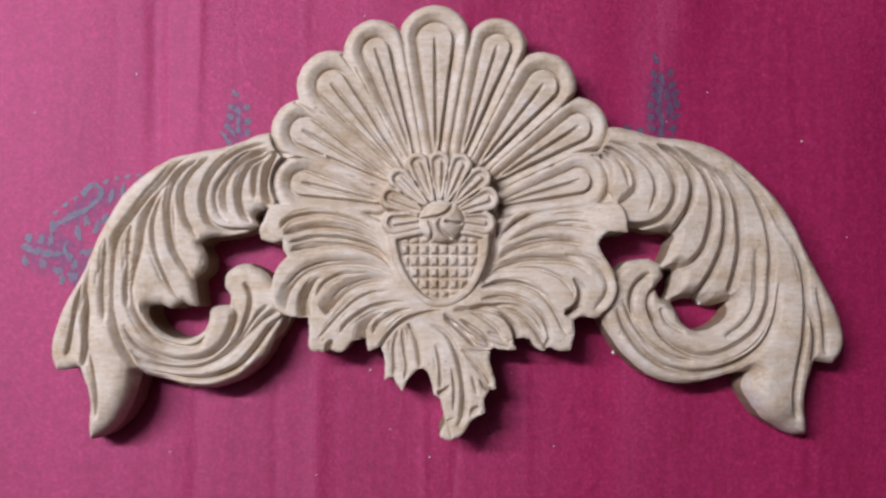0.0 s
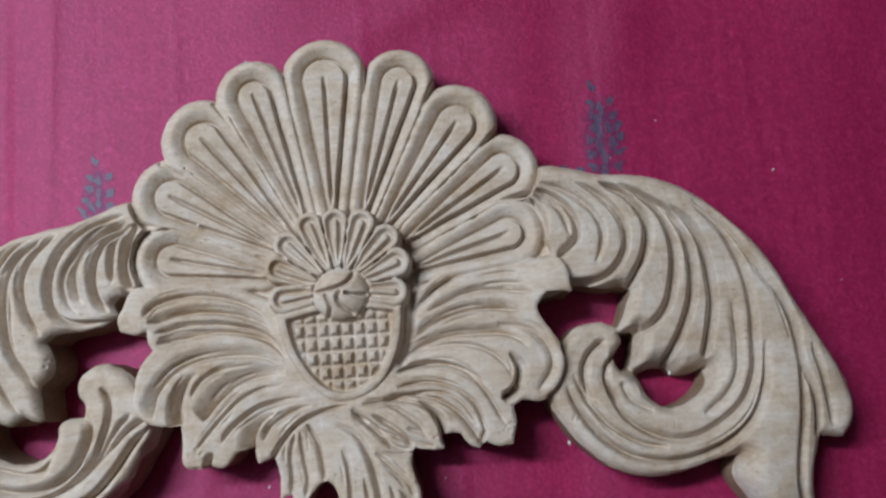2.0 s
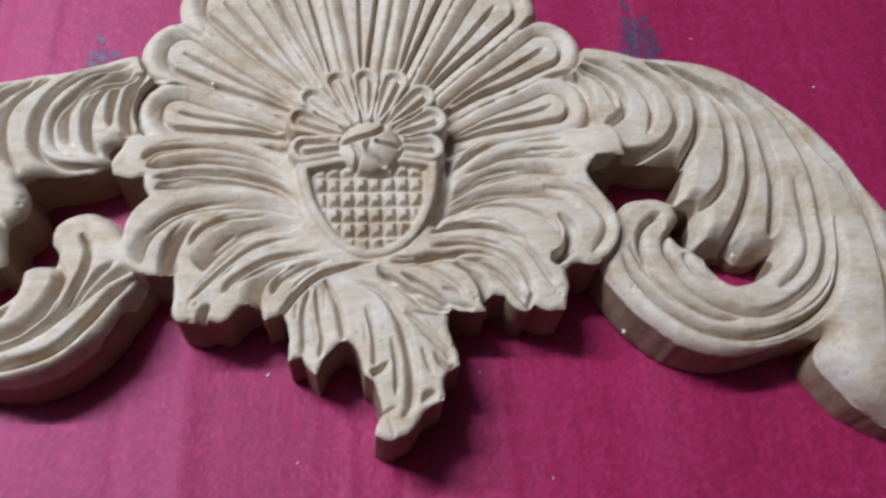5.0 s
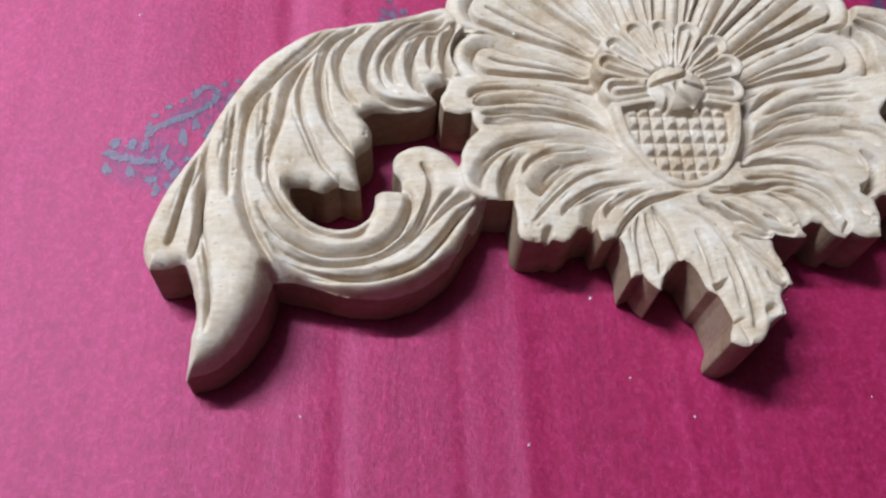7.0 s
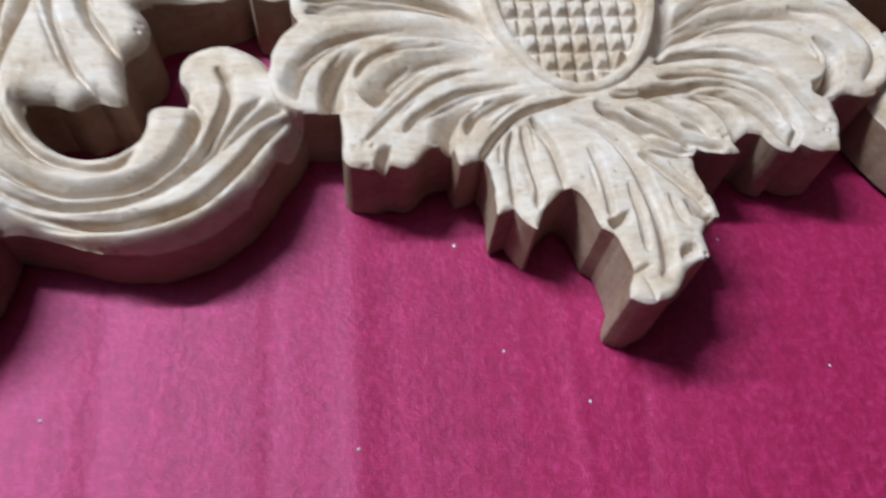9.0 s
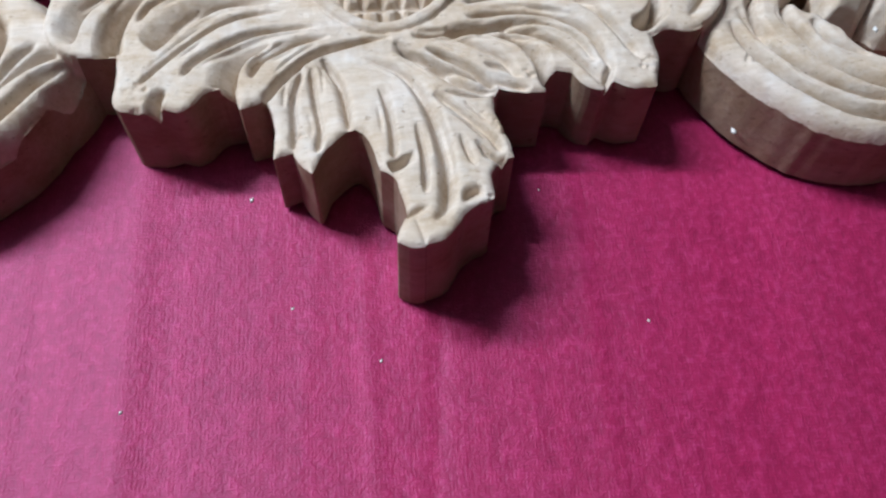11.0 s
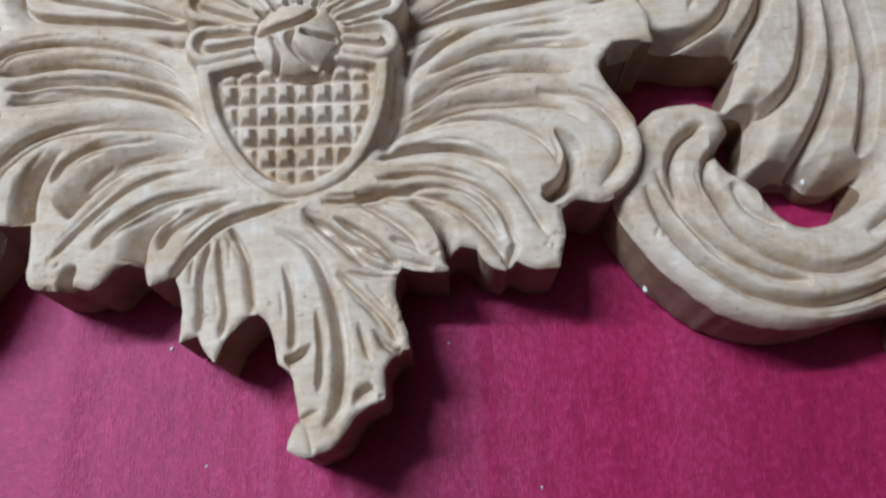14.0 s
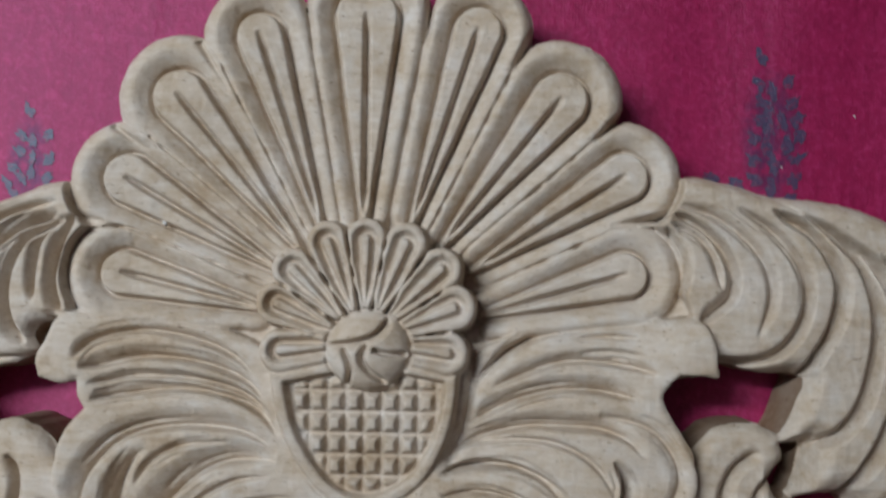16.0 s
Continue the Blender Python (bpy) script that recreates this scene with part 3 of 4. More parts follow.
def wing_right():
    sd = filled(outline(
        [(67.9, 72.3), (78.2, 76.1), (88.9, 74.6), (98.1, 71.8), (109.8, 70.8), (121.6, 68.2), (133.2, 62.3), (143.3, 53.8)] + [(153.8, 42.8), (161, 31), (166.6, 18.9)] + [(173.3, 6), (179.4, -5.8), (183.2, -17.5), (182.2, -25.2), (178, -30.5)],
        [(174.3, -30.1), (169.5, -29.1)], [(166.5, -37.5), (165.2, -45.6), (166.3, -55.2), (168.6, -63.3)],
        [(162, -63.3), (154.4, -60), (146.8, -55.2), (140.6, -47.8), (137.2, -40.5), (140.1, -33.9)], [(130.3, -35), (118.7, -38.3), (105.9, -39.1), (93.2, -35), (83.1, -26.1), (76.8, -17.2), (73.1, -9.3), (65.6, 11.1)],
        [(65.1, 31.4), (65.4, 57), (68.1, 72.5)]))
    void = filled(outline(
        [(80.4, 27.8), (86, 30.9), (98.2, 28.8), (103.8, 29.1), (107.6, 27.8)], [(105.6, 23.2), (103.5, 18.1), (100.9, 14)], [(97.9, 15.6), (94.1, 16.6), (86.5, 15.6), (81.3, 11.5), (79, 7.4)],
        [(70, 11), (67.6, 23.7), (80.4, 27.8)]))
    slot = filled(outline([(101.4, 11.8), (101.9, 8.5), (98.7, 3.4), (100.7, -1.4), (104.8, -0.7), (106.6, 4.7), (107.5, 11), (104.5, 12.3), (101.4, 11.8)]))
    hole = filled(outline([(108.9, -3.2), (113.5, -1.4), (118.9, -1.4)], [(121.9, -4.2), (126.9, -4.5), (132.6, -2.7)], [(130.9, -8.5), (125.5, -13.3), (117.3, -16.1), (111.6, -13.8), (108.3, -8.8), (108.9, -3.2)]))
    sd = np.maximum(np.maximum(sd, -void), np.maximum(-slot, -hole))
    H = WING - rounded(sd, 4.5, 4.0)
    fingers = [
        ([(73.0, 63.7), (77.0, 57.8), (77.7, 51.5), (75.9, 44.8)], 4.2, 1.4, 2.6, (0.15, 0.1)),
        ([(74.0, 65.0), (81.4, 61.1), (85.1, 55.3), (86.3, 48.4)], 2.6, 1.2, 2.4, (0.2, 0.25)),
        ([(74.1, 67.3), (80.6, 64.7), (86.7, 59.1), (89.6, 52.7), (89.1, 47.4), (85.5, 43.6), (80.9, 40.5)], 4.4, 1.3, 3.4, (0.15, 0.1)),
        ([(75.6, 69.3), (84.2, 66.8), (91.8, 61.7), (96.8, 55.3), (98.5, 48.9), (97.1, 42.6), (94.2, 37.0)], 2.8, 1.8, 2.4, (0.2, 0.3)),
        ([(89.8, 68.8), (99.2, 63.2), (105.4, 55.3), (107.3, 47.6), (105.4, 40.0), (100.0, 33.7), (92.4, 30.9), (84.3, 31.4)], 4.2, 1.4, 2.8, (0.2, 0.15)),
        ([(98.5, 68.3), (108.1, 63.2), (113.8, 55.3), (115.2, 47.6), (113.0, 38.7), (109.1, 32.4), (106.0, 27.6)], 5.8, 1.5, 3.0, (0.15, 0.06)),
        ([(105.6, 67.3), (113.7, 62.4), (119.9, 56.6), (123.1, 48.9), (124.2, 40.0), (123.0, 29.9), (120.1, 21.0), (114.9, 14.7), (108.0, 10.9)], 5.8, 1.6, 3.2, (0.2, 0.08)),
        ([(115.7, 62.2), (124.2, 54.5), (128.4, 46.4), (130.2, 36.2), (129.2, 23.5), (124.7, 12.2), (119.7, 3.4), (117.1, -1.7)], 6.0, 1.7, 3.2, (0.2, 0.04)),
        ([(123.8, 57.9), (130.7, 50.5), (134.4, 42.6), (136.2, 32.4), (136.5, 21.0), (134.0, 9.7), (131.5, 0.8)], 6.0, 1.7, 3.2, (0.2, 0.04)),
        ([(132.1, 56.6), (140.9, 48.9), (145.8, 40.0), (148.6, 29.9), (149.8, 17.2), (149.1, 5.9), (148, -4.2), (143.3, -14.3), (135.5, -21.4), (125.3, -26.4), (115.6, -26.9), (106.3, -23.1), (99.1, -16.8), (95.7, -9.2), (94.7, -2.9)], 3.8, 1.8, 3.0, (0.12, 0.1)),
    ]
    cut = [
        ([(142.7, 21.2), (143.2, 8.5), (141.7, -4.2), (136.2, -13.1), (127.9, -18.9)], 1.3, 2.4, 3.4),
        ([(152.8, 5.9), (150.5, -9.3), (144.4, -21.4), (134.1, -29.4), (121.3, -33.7), (110, -33.9), (99.4, -30.6), (89.9, -23.1), (83.7, -14.3), (80, -5.5)], 2.2, 2.6, 2.6),
        ([(159.9, 23.7), (163.6, 9.7), (164.8, -4.2), (162.9, -19.4), (160.3, -34.5), (159, -45.7), (161.1, -55.7)], 1.9, 1.8, 2.8),
        ([(132, 59.1), (143.3, 48.8), (151.9, 34.5), (159.8, 21.2), (165.3, 5.9)], 1.4, 2.6, 2.4),
        ([(169.1, 3.4), (171.9, -8), (173.6, -19.4), (173.9, -26.4)], 1.4, 1.8, 1.8),
        ([(165.1, -4.2), (167.9, -14.3), (168.2, -22.4), (167, -29.5)], 2.2, 2.2, 2.2),
        ([(88, -11.8), (86.6, -1.7), (89.8, 5.4), (95.9, 10)], 1.8, 2.6, 2.0),
        ([(82.6, -1.7), (88, -13), (95, -21.3), (105, -27.4), (113.8, -29.4)], 1.4, 2.2, 2.4),
        ([(97.6, -13), (94.2, -5.5), (95.3, 0.4), (98.9, 3.9)], 1.6, 2.0, 2.0),
        ([(110.2, -16.8), (102.7, -11.8), (99.8, -5.5)], 1.0, 2.2, 2.2),
    ]
    for pts, depth, a, b in cut:
        groove(H, pts, depth, a, b, fade=(0.2, 0.1))
    for pts, depth, a, b, fade in fingers:
        gouge(H, pts, depth, a, b, fade)
    strokes(H, [c[0] for c in fingers + cut], 72, 2.6, 3)
    slope(H, [(140.1, -33.9), (137.2, -40.5), (140.6, -47.8), (146.8, -55.2), (154.4, -60), (162, -63.3), (168.6, -63.3)], 5.5, 9.0)
    slope(H, [(168.6, -63.3), (166.3, -55.2), (165.2, -45.6), (166.5, -37.5)], 1.5, 3.0)
    slope(H, [(108.9, -3.2), (113.5, -1.4), (118.9, -1.4), (121.9, -4.2), (126.9, -4.5), (132.6, -2.7)], 9.0, 8.0)
    slope(H, [(108.5, 13), (106.8, 4.7), (104.8, -0.7), (108.9, -3.2)], 6.5, 6.0)
    slope(H, [(86, 30.9), (98.2, 28.8), (103.8, 29.1), (107.6, 27.8)], 2.5, 4.0)
    scar(H, [(81.1, -15.5), (86.1, -20.6), (92.4, -26.9)], 0.7, 14, 0.6, 14)
    finish("scroll_leaf", H + 0.12 * wobble(4.0, 2) + 0.03 * wobble(1.2, 32), sd, "carved scroll leaf with long flutes and a curled end")


# a deep cut that frees the rosette and the basket on their shaded side
MOAT = [(17.4, 57.3), (25.1, 49.5), (27.6, 38), (26.5, 25.1), (25, 14.9), (21.5, 7.0)]


def acanthus():
    left = outline(
        [(-0.5, 23.5), (-18.7, 29.9), (-33.9, 36.8), (-54, 40.2), (-68, 40.8), (-74.8, 40.2), (-77.4, 33.5), (-79.4, 29.6), (-78.4, 25.1)], [(-72.4, 23.7), (-68.9, 24.9)], [(-68.4, 20.5), (-66.9, 17.5)],
        [(-71.4, 12.5), (-73.4, 6), (-73.8, -0.3), (-71.7, -6.1), (-67.5, -9)], [(-62.6, -9.6), (-57.5, -9.6)], [(-56.8, -15.4), (-57, -22.2), (-55.4, -24.3)], [(-50.4, -25), (-46.8, -24.2)],
        [(-43.5, -25.2), (-40.8, -24.2), (-37.3, -20), (-31.8, -19)], [(-31.3, -22.3), (-30.5, -24.4)], [(-27.7, -23.7), (-25.2, -22)], [(-23.4, -29.2), (-23.4, -37.3)], [(-19.4, -35.8)],
        [(-17.9, -39.2), (-15.4, -41.9)], [(-12.6, -36.3), (-8, -32.3), (-4.8, -33), (-2.6, -38.2), (-1.6, -43.2)], [(1, -45.1)], [(3, -50), (3.1, -55.1)], [(1.0, -59.6), (0.9, -61.2)], [(3.2, -62.4), (6.3, -62.6)],
        [(4, -44), (4, 6), (-0.5, 23.6)])
    right = outline(
        [(-0.5, 23.5), (-0.5, 6), (1.5, -43.9), (6.3, -62.3)], [(11.2, -60.1), (14.2, -55.2), (17.7, -52.8)], [(20.4, -51.2), (20.7, -45.6)], [(23, -41.7), (25.8, -40.7)], [(24.8, -34.2), (23, -28.7)],
        [(23.5, -24.7), (24.8, -22.9)], [(29.6, -23.9), (34.9, -23.9)], [(34.4, -19.7)], [(38, -18.5), (41.2, -19.5)], [(43.7, -23.2), (47.2, -24.4)], [(49.8, -22.5)], [(54.2, -24.4), (59, -23.9)],
        [(60.8, -17.2), (60.1, -10.7)], [(64.7, -9.1), (69.1, -9.9), (75.2, -6.7), (79.1, -0.9), (79.9, 4.7), (77.4, 11.9), (72.5, 19.8)], [(71.8, 23.9), (75.7, 28)],
        [(84.2, 28)], [(84, 35), (81, 40.8), (72.4, 41.3), (57.2, 41.8), (42, 39.2), (29.3, 33.2), (16.6, 26.1), (-0.5, 23.5)])
    sd = np.minimum(filled(left), filled(right))
    H = BLANK - rounded(sd, 1.8, 1.0)
    cut = [
        # the hanging tip
        ([(-17.3, -14.1), (-19.3, -22.2), (-19.1, -29.1), (-19.3, -35.6)], 1.0, 1.6, 1.6),
        ([(-15.6, -14.6), (-14.6, -24.1), (-13.5, -31.1), (-14.5, -37.1)], 0.9, 1.6, 1.6),
        ([(-13.1, -12.1), (-9.5, -19.1), (-8, -26.6), (-7.6, -32.1)], 1.2, 1.7, 2.2),
        ([(2.8, -8.1), (12, -17.7), (19, -22.7), (24.5, -23.3)], 1.1, 2.4, 2.4),
        ([(10.5, -23.6), (16, -29.1), (21, -34.6), (23.9, -40)], 0.9, 1.8, 2.4),
        ([(8.5, -14.1), (19.1, -19.2), (31.6, -23.3)], 0.9, 1.8, 1.8),
        # flutes of the other half
        ([(26.6, 24.3), (31.7, 30.1), (38.0, 34.6), (45.6, 38.2), (57.0, 40.7), (69.6, 41.2)], 1.3, 2.2, 2.6),
        ([(19.0, 3.4), (26.6, 5.4), (36.6, 5.1), (44.1, 2.1), (49.6, -3.4), (53.3, -9.6), (57.0, -17.1)], 1.1, 1.6, 2.0),
        ([(19.5, -1.9), (29.0, -0.4), (39.1, -2.9), (46.6, -9.1), (50.2, -19.6)], 1.3, 1.8, 2.0),
        ([(23.5, -4.4), (31.5, -4.1), (38.0, -5.6), (43.0, -9.6), (47.5, -17.1)], 0.9, 1.4, 1.6),
        ([(57, 18.5), (68.4, 15.5), (74.6, 8.4), (75, 0.9), (69.3, -6.7)], 0.9, 3.0, 3.0),
        ([(14.5, -5.7), (26.6, -4.9), (37.2, -9.1), (44.1, -16.2), (48.1, -23.1)], 1.6, 2.4, 2.6),
        ([(7, -6.7), (21.6, -6.4), (30.1, -10.1), (33.9, -16.2), (34.8, -23.1)], 1.4, 1.9, 1.6),
    ]
    # one slope long, the other short: the lobes overlap like feathers
    deep = [
        ([(-70.0, 29.7), (-67.3, 33.3), (-62.7, 35.3), (-54.6, 36.6), (-45.9, 35.8), (-37.7, 33.6), (-30.4, 29.9), (-25.3, 24.8)], 2.8, 2.4, 1.4, (0.08, 0.35)),
        ([(-68.6, 27.5), (-63.0, 28.2), (-56.3, 29.8), (-49.6, 30.2), (-41.6, 29.3), (-33.5, 27.1), (-27.1, 23.8), (-23.1, 19.4)], 3.8, 3.6, 1.2, (0.08, 0.35)),
        ([(-66.4, 23.4), (-61.4, 24.4), (-56.1, 25.5), (-48.1, 25.6), (-40.1, 24.9), (-30.7, 22.5), (-25.4, 19.3), (-21.6, 15.0)], 2.8, 2.0, 1.2, (0.1, 0.3)),
        ([(-65.4, 19.7), (-61.2, 20.7), (-55.9, 21.3), (-49.3, 22.3), (-42.6, 22.4), (-35.9, 21.5), (-27.9, 19.0), (-22.9, 15.4), (-19.6, 11.1)], 4.0, 3.4, 1.2, (0.08, 0.3)),
        ([(30.8, 28.4), (34.1, 32.0), (38.1, 34.7), (43.4, 37.3), (50.1, 38.6), (58.0, 39.7), (67.2, 40.1)], 2.6, 2.6, 2.0, (0.15, 0.3)),
        ([(31.4, 24.0), (38.6, 27.3), (44.6, 29.6), (51.2, 30.9), (57.7, 30.8), (64.2, 29.9), (70.7, 28.3)], 3.4, 3.2, 1.4, (0.25, 0.15)),
        ([(25.0, 14.5), (30.0, 17.5), (36.6, 21.0), (43.2, 23.1), (49.7, 24.1), (57.6, 23.8), (66.6, 22.0)], 4.2, 4.2, 1.2, (0.2, 0.2)),
        ([(21.8, 8.5), (27.3, 11.6), (32.5, 13.5), (40.4, 15.2), (49.5, 15.3), (57.3, 14.9), (63.7, 12.6), (67.4, 8.6)], 4.2, 4.2, 1.2, (0.15, 0.3)),
        ([(23.4, 9.5), (29.9, 11.3), (39.0, 12.2), (46.7, 11.4), (53.1, 8.7), (57.5, 4.8), (60.5, -0.6)], 2.0, 1.6, 1.2, (0.25, 0.3)),
        ([(20.1, 3.1), (23.3, 4.8), (29.8, 5.8), (36.3, 5.6), (42.7, 3.6), (47.7, 0.4), (50.2, -3.1)], 3.0, 2.0, 1.2, (0.15, 0.3)),
        ([(52.5, 33.0), (59.8, 33.3), (68.2, 32.3)], 1.4, 1.4, 1.2, (0.4, 0.4)),
        ([(51.3, 36.3), (57.9, 36.9), (67.1, 36.5)], 1.4, 1.4, 1.2, (0.4, 0.4)),
        ([(-67.3, -6.1), (-66.6, -0.3), (-63.7, 5.2), (-58.7, 9.9), (-51.2, 12.7), (-41.2, 13.7), (-31.2, 13.0), (-25.0, 11.0), (-19.5, 7.5)], 4.2, 5.0, 1.2, (0.07, 0.45)),
        ([(-58.6, -9.3), (-59.1, -4.1), (-57.9, 0.9), (-54.7, 5.9), (-51.2, 8.4)], 6.0, 4.0, 3.2, (0.02, 0.7)),
        ([(-53.6, -0.3), (-51.7, 3.9), (-48.2, 6.9), (-42.4, 9.2), (-31.2, 10.2)], 2.2, 1.7, 1.0, (0.15, 0.5)),
        ([(-49.6, -8.6), (-46.1, -4.1), (-41.1, 0.9), (-34.9, 4.4), (-27.4, 5.7), (-19.9, 5.7)], 5.6, 6.5, 1.1, (0.06, 0.4)),
        ([(-52.7, -19.8), (-48.5, -14.1), (-43.6, -8.6), (-37.4, -2.8), (-29.9, 0.9), (-21.1, 2.2)], 2.2, 1.5, 1.0, (0.25, 0.4)),
        ([(-42.8, -16.5), (-40.6, -12.8), (-36.1, -9.1), (-29.8, -5.3), (-21.1, -3.3), (-13.6, -2.8)], 2.8, 1.8, 1.0, (0.12, 0.4)),
        ([(-32.3, -19.5), (-31.6, -14.3), (-29.1, -10.6), (-23.6, -7.3)], 4.8, 6.0, 1.2, (0.01, 0.7)),
        ([(-28.5, -17.1), (-26.6, -12.8), (-22.3, -9.6), (-17.3, -7.3), (-11.1, -5.8)], 3.0, 2.4, 1.0, (0.15, 0.45)),
        ([(-25.5, -23.0), (-21.0, -16.6), (-15.6, -11.6), (-7.3, -8.3), (2.7, -6.4)], 3.2, 1.7, 1.4, (0.05, 0.45)),
        ([(-46.0, -19.5), (-47.5, -22.0), (-48.0, -25.2)], 4.0, 1.5, 2.8, (0.5, 0.01)),
        ([(-1.1, -21.1), (0.7, -27.8), (1.4, -35.2), (1.2, -40.8)], 2.2, 1.3, 1.3, (0.4, 0.1)),
        ([(0.2, -42.9), (2.9, -41.7), (5.7, -39.1)], 3.2, 1.6, 2.6, (0.02, 0.7)),
        ([(6.4, -31.5), (7.4, -41.3), (7.1, -50.3)], 2.2, 1.1, 1.1, (0.35, 0.2)),
        ([(-4.1, -12.1), (4.0, -17.1), (8.5, -25.3), (10.9, -35.2), (11.8, -44.9), (10.8, -53.1), (8.3, -57.4)], 3.2, 2.6, 2.4, (0.35, 0.15)),
        ([(15.2, -34.8), (16.6, -40.1), (17.8, -43.7)], 1.6, 1.2, 1.2, (0.4, 0.4)),
        ([(18.2, -48.9), (15.7, -50.1), (14.2, -52.9)], 2.4, 3.2, 2.0, (0.02, 0.6)),
        ([(23.8, -41.8), (20.8, -40.1), (18.4, -36.5)], 2.6, 2.0, 2.2, (0.02, 0.7)),
        ([(12.0, -23.6), (17.7, -24.8), (24.0, -24.6)], 1.8, 1.4, 1.0, (0.6, 0.02)),
        ([(2.9, -55.5), (5.6, -54.3), (7.8, -53.4)], 1.6, 1.5, 1.6, (0.02, 0.6)),
        ([(60.2, 7.9), (63.0, 2.6), (62.2, -2.9), (59.1, -6.4), (56.1, -8.6)], 6.0, 3.6, 1.6, (0.35, 0.15)),
        ([(56.8, -8.1), (60.4, -6.6), (65.2, -4.1)], 4.6, 2.6, 2.4, (0.05, 0.6)),
        ([(26.5, -6.9), (31.0, -10.4), (33.7, -15.4), (35.0, -21.1)], 5.0, 3.4, 1.1, (0.5, 0.01)),
        ([(50.0, -18.6), (48.7, -21.1), (48.0, -23.6)], 3.4, 1.4, 2.2, (0.5, 0.01)),
        ([(9.7, -10.4), (15.5, -14.0), (20.6, -18.2), (23.9, -22.3)], 3.2, 1.4, 2.4, (0.3, 0.1)),
        ([(13.6, -6.4), (19.6, -9.5), (26.0, -14.6), (29.5, -19.7)], 2.4, 2.0, 2.0, (0.35, 0.25)),
        ([(2.6, -9.3), (9.1, -13.2), (14.2, -18.4), (16.7, -22.5)], 2.4, 1.4, 2.0, (0.3, 0.2)),
        ([(21.9, -15.9), (26.3, -17.6), (30.5, -20.4)], 1.6, 1.2, 1.6, (0.3, 0.3)),
    ]
    for pts, depth, a, b in cut:
        groove(H, pts, depth, a, b)
    for pts, depth, a, b, fade in deep:
        gouge(H, pts, depth, a, b, fade)
    strokes(H, [c[0] for c in cut + deep], 73, 2.4, 4)
    for seed, line in enumerate(([(22, -29.1), (23.9, -35.4)], [(-18.6, -29.1), (-17.8, -35.3)], [(31.6, -19.2), (34.6, -22.9)], [(-53.6, -19.1), (-50.6, -23)], [(18.5, -49), (20.5, -52.7)], [(57.7, -16.7), (59.2, -22.2)])):
        scar(H, line, 0.9, 7, 0.8, 130 + seed)
    slope(H, MOAT, 3.4, 3.2)
    finish("acanthus_leaf", H + 0.1 * wobble(3.5, 3) + 0.03 * wobble(1.2, 33), sd, "carved leaf with curling lobes and a hanging tip")


# (loop centre, loop radius, rim radius), (narrow end of the loop), one for each petal from one side of the fan to the other
PETALS = [(-60.4, 50.8, 6.1, 14.4), (-28, 43.4), (-60.3, 74.4, 6.8, 15.2), (-23, 53.9), (-47.7, 95.1, 7.3, 16.2), (-17.9, 60), (-27.8, 110.8, 6.3, 14.6), (-12.8, 65.2), (-1, 116, 8.6, 16.7), (-1, 66.2),
           (27, 112.4, 6.8, 14.1), (12.2, 66.2), (47.7, 95.2, 7.6, 15.9), (20.4, 61.1), (63.6, 76.2, 6.6, 14.2), (29.6, 55.2), (63.8, 51.9, 6.1, 13.9), (31.1, 42.1)]


HUB = (1, 34.4)
NOTCHES = [(-43.2, 109.2), (-34.4, 95.7), (-65, 87.9), (-54.8, 81.4), (-74.5, 65.1), (-64.8, 63.3), (-17.5, 122.8), (-13.4, 108.7), (15.4, 125.5), (14.1, 108.7), (41.7, 113), (36, 103), (64.7, 92.7), (55.9, 84.9), (76.7, 66.8), (60.3, 64.2)]


def shell():
    ground = filled(outline([(-0.5, 26.3), (-29, 31.4), (-54.4, 40), (-72.2, 41.1), (-67.3, 56.9), (-59.8, 77.5), (-44.6, 95.7), (-24.2, 111.3), (-1, 119.2), (23.4, 111.4), (45.2, 95.8), (60.4, 77.6), (70.5, 57), (78, 41.1), (47.4, 40.1), (21.8, 28.8), (-0.5, 26.3)]))
    rims = [drop_shape(*PETALS[k + 1], 6.5, PETALS[k][0], PETALS[k][1], PETALS[k][3]) for k in range(0, len(PETALS), 2)]
    union = np.minimum.reduce(rims)
    H = BLANK + 0.4 - rounded(union + 0.2 * wobble(6.0, 20), 4.5, 3.4)
    for k in range(0, len(PETALS), 2):
        cx, cy, r, R = PETALS[k]
        bx, by = PETALS[k + 1]
        bx, by = bx + 0.2 * (HUB[0] - bx), by + 0.2 * (HUB[1] - by)
        loop = drop_shape(bx, by, 0.8, cx, cy, r) + 0.12 * wobble(4.0, 60 + k)
        H -= 3.3 * np.clip(1 - np.where(loop > 0, loop / 4.6, -loop / 1.2), 0, 1) ** 1.5 + 1.6 * np.clip(1 - np.abs(loop) / 0.75, 0, 1)
        H -= np.where(loop < 0, 0.5 * np.clip(-loop / 1.0, 0, 1), 0.0)
        ux, uy = cx - bx, cy - by
        groove(H, [(bx + 0.12 * ux, by + 0.12 * uy), (bx + 0.6 * ux, by + 0.6 * uy), (cx + 0.02 * ux, cy + 0.02 * uy)], 1.3, 1.1, 1.3, 1.1)
    for n in range(0, len(NOTCHES), 2):
        groove(H, [NOTCHES[n], NOTCHES[n + 1]], 0.8 if n < 8 else 2.2, 1.6, 1.6, 1.3, (0.01, 0.8))
    slope(H, MOAT, 3.4, 3.2)
    H += 0.1 * wobble(3.0, 5) + 0.06 * wobble(1.2, 6)
    finish("ground", BLANK - 4.0, ground)
    for rim in rims:
        others = np.minimum.reduce([o for o in rims if o is not rim])
        finish("petal", H, np.maximum(rim, (rim - others) / 2), "")


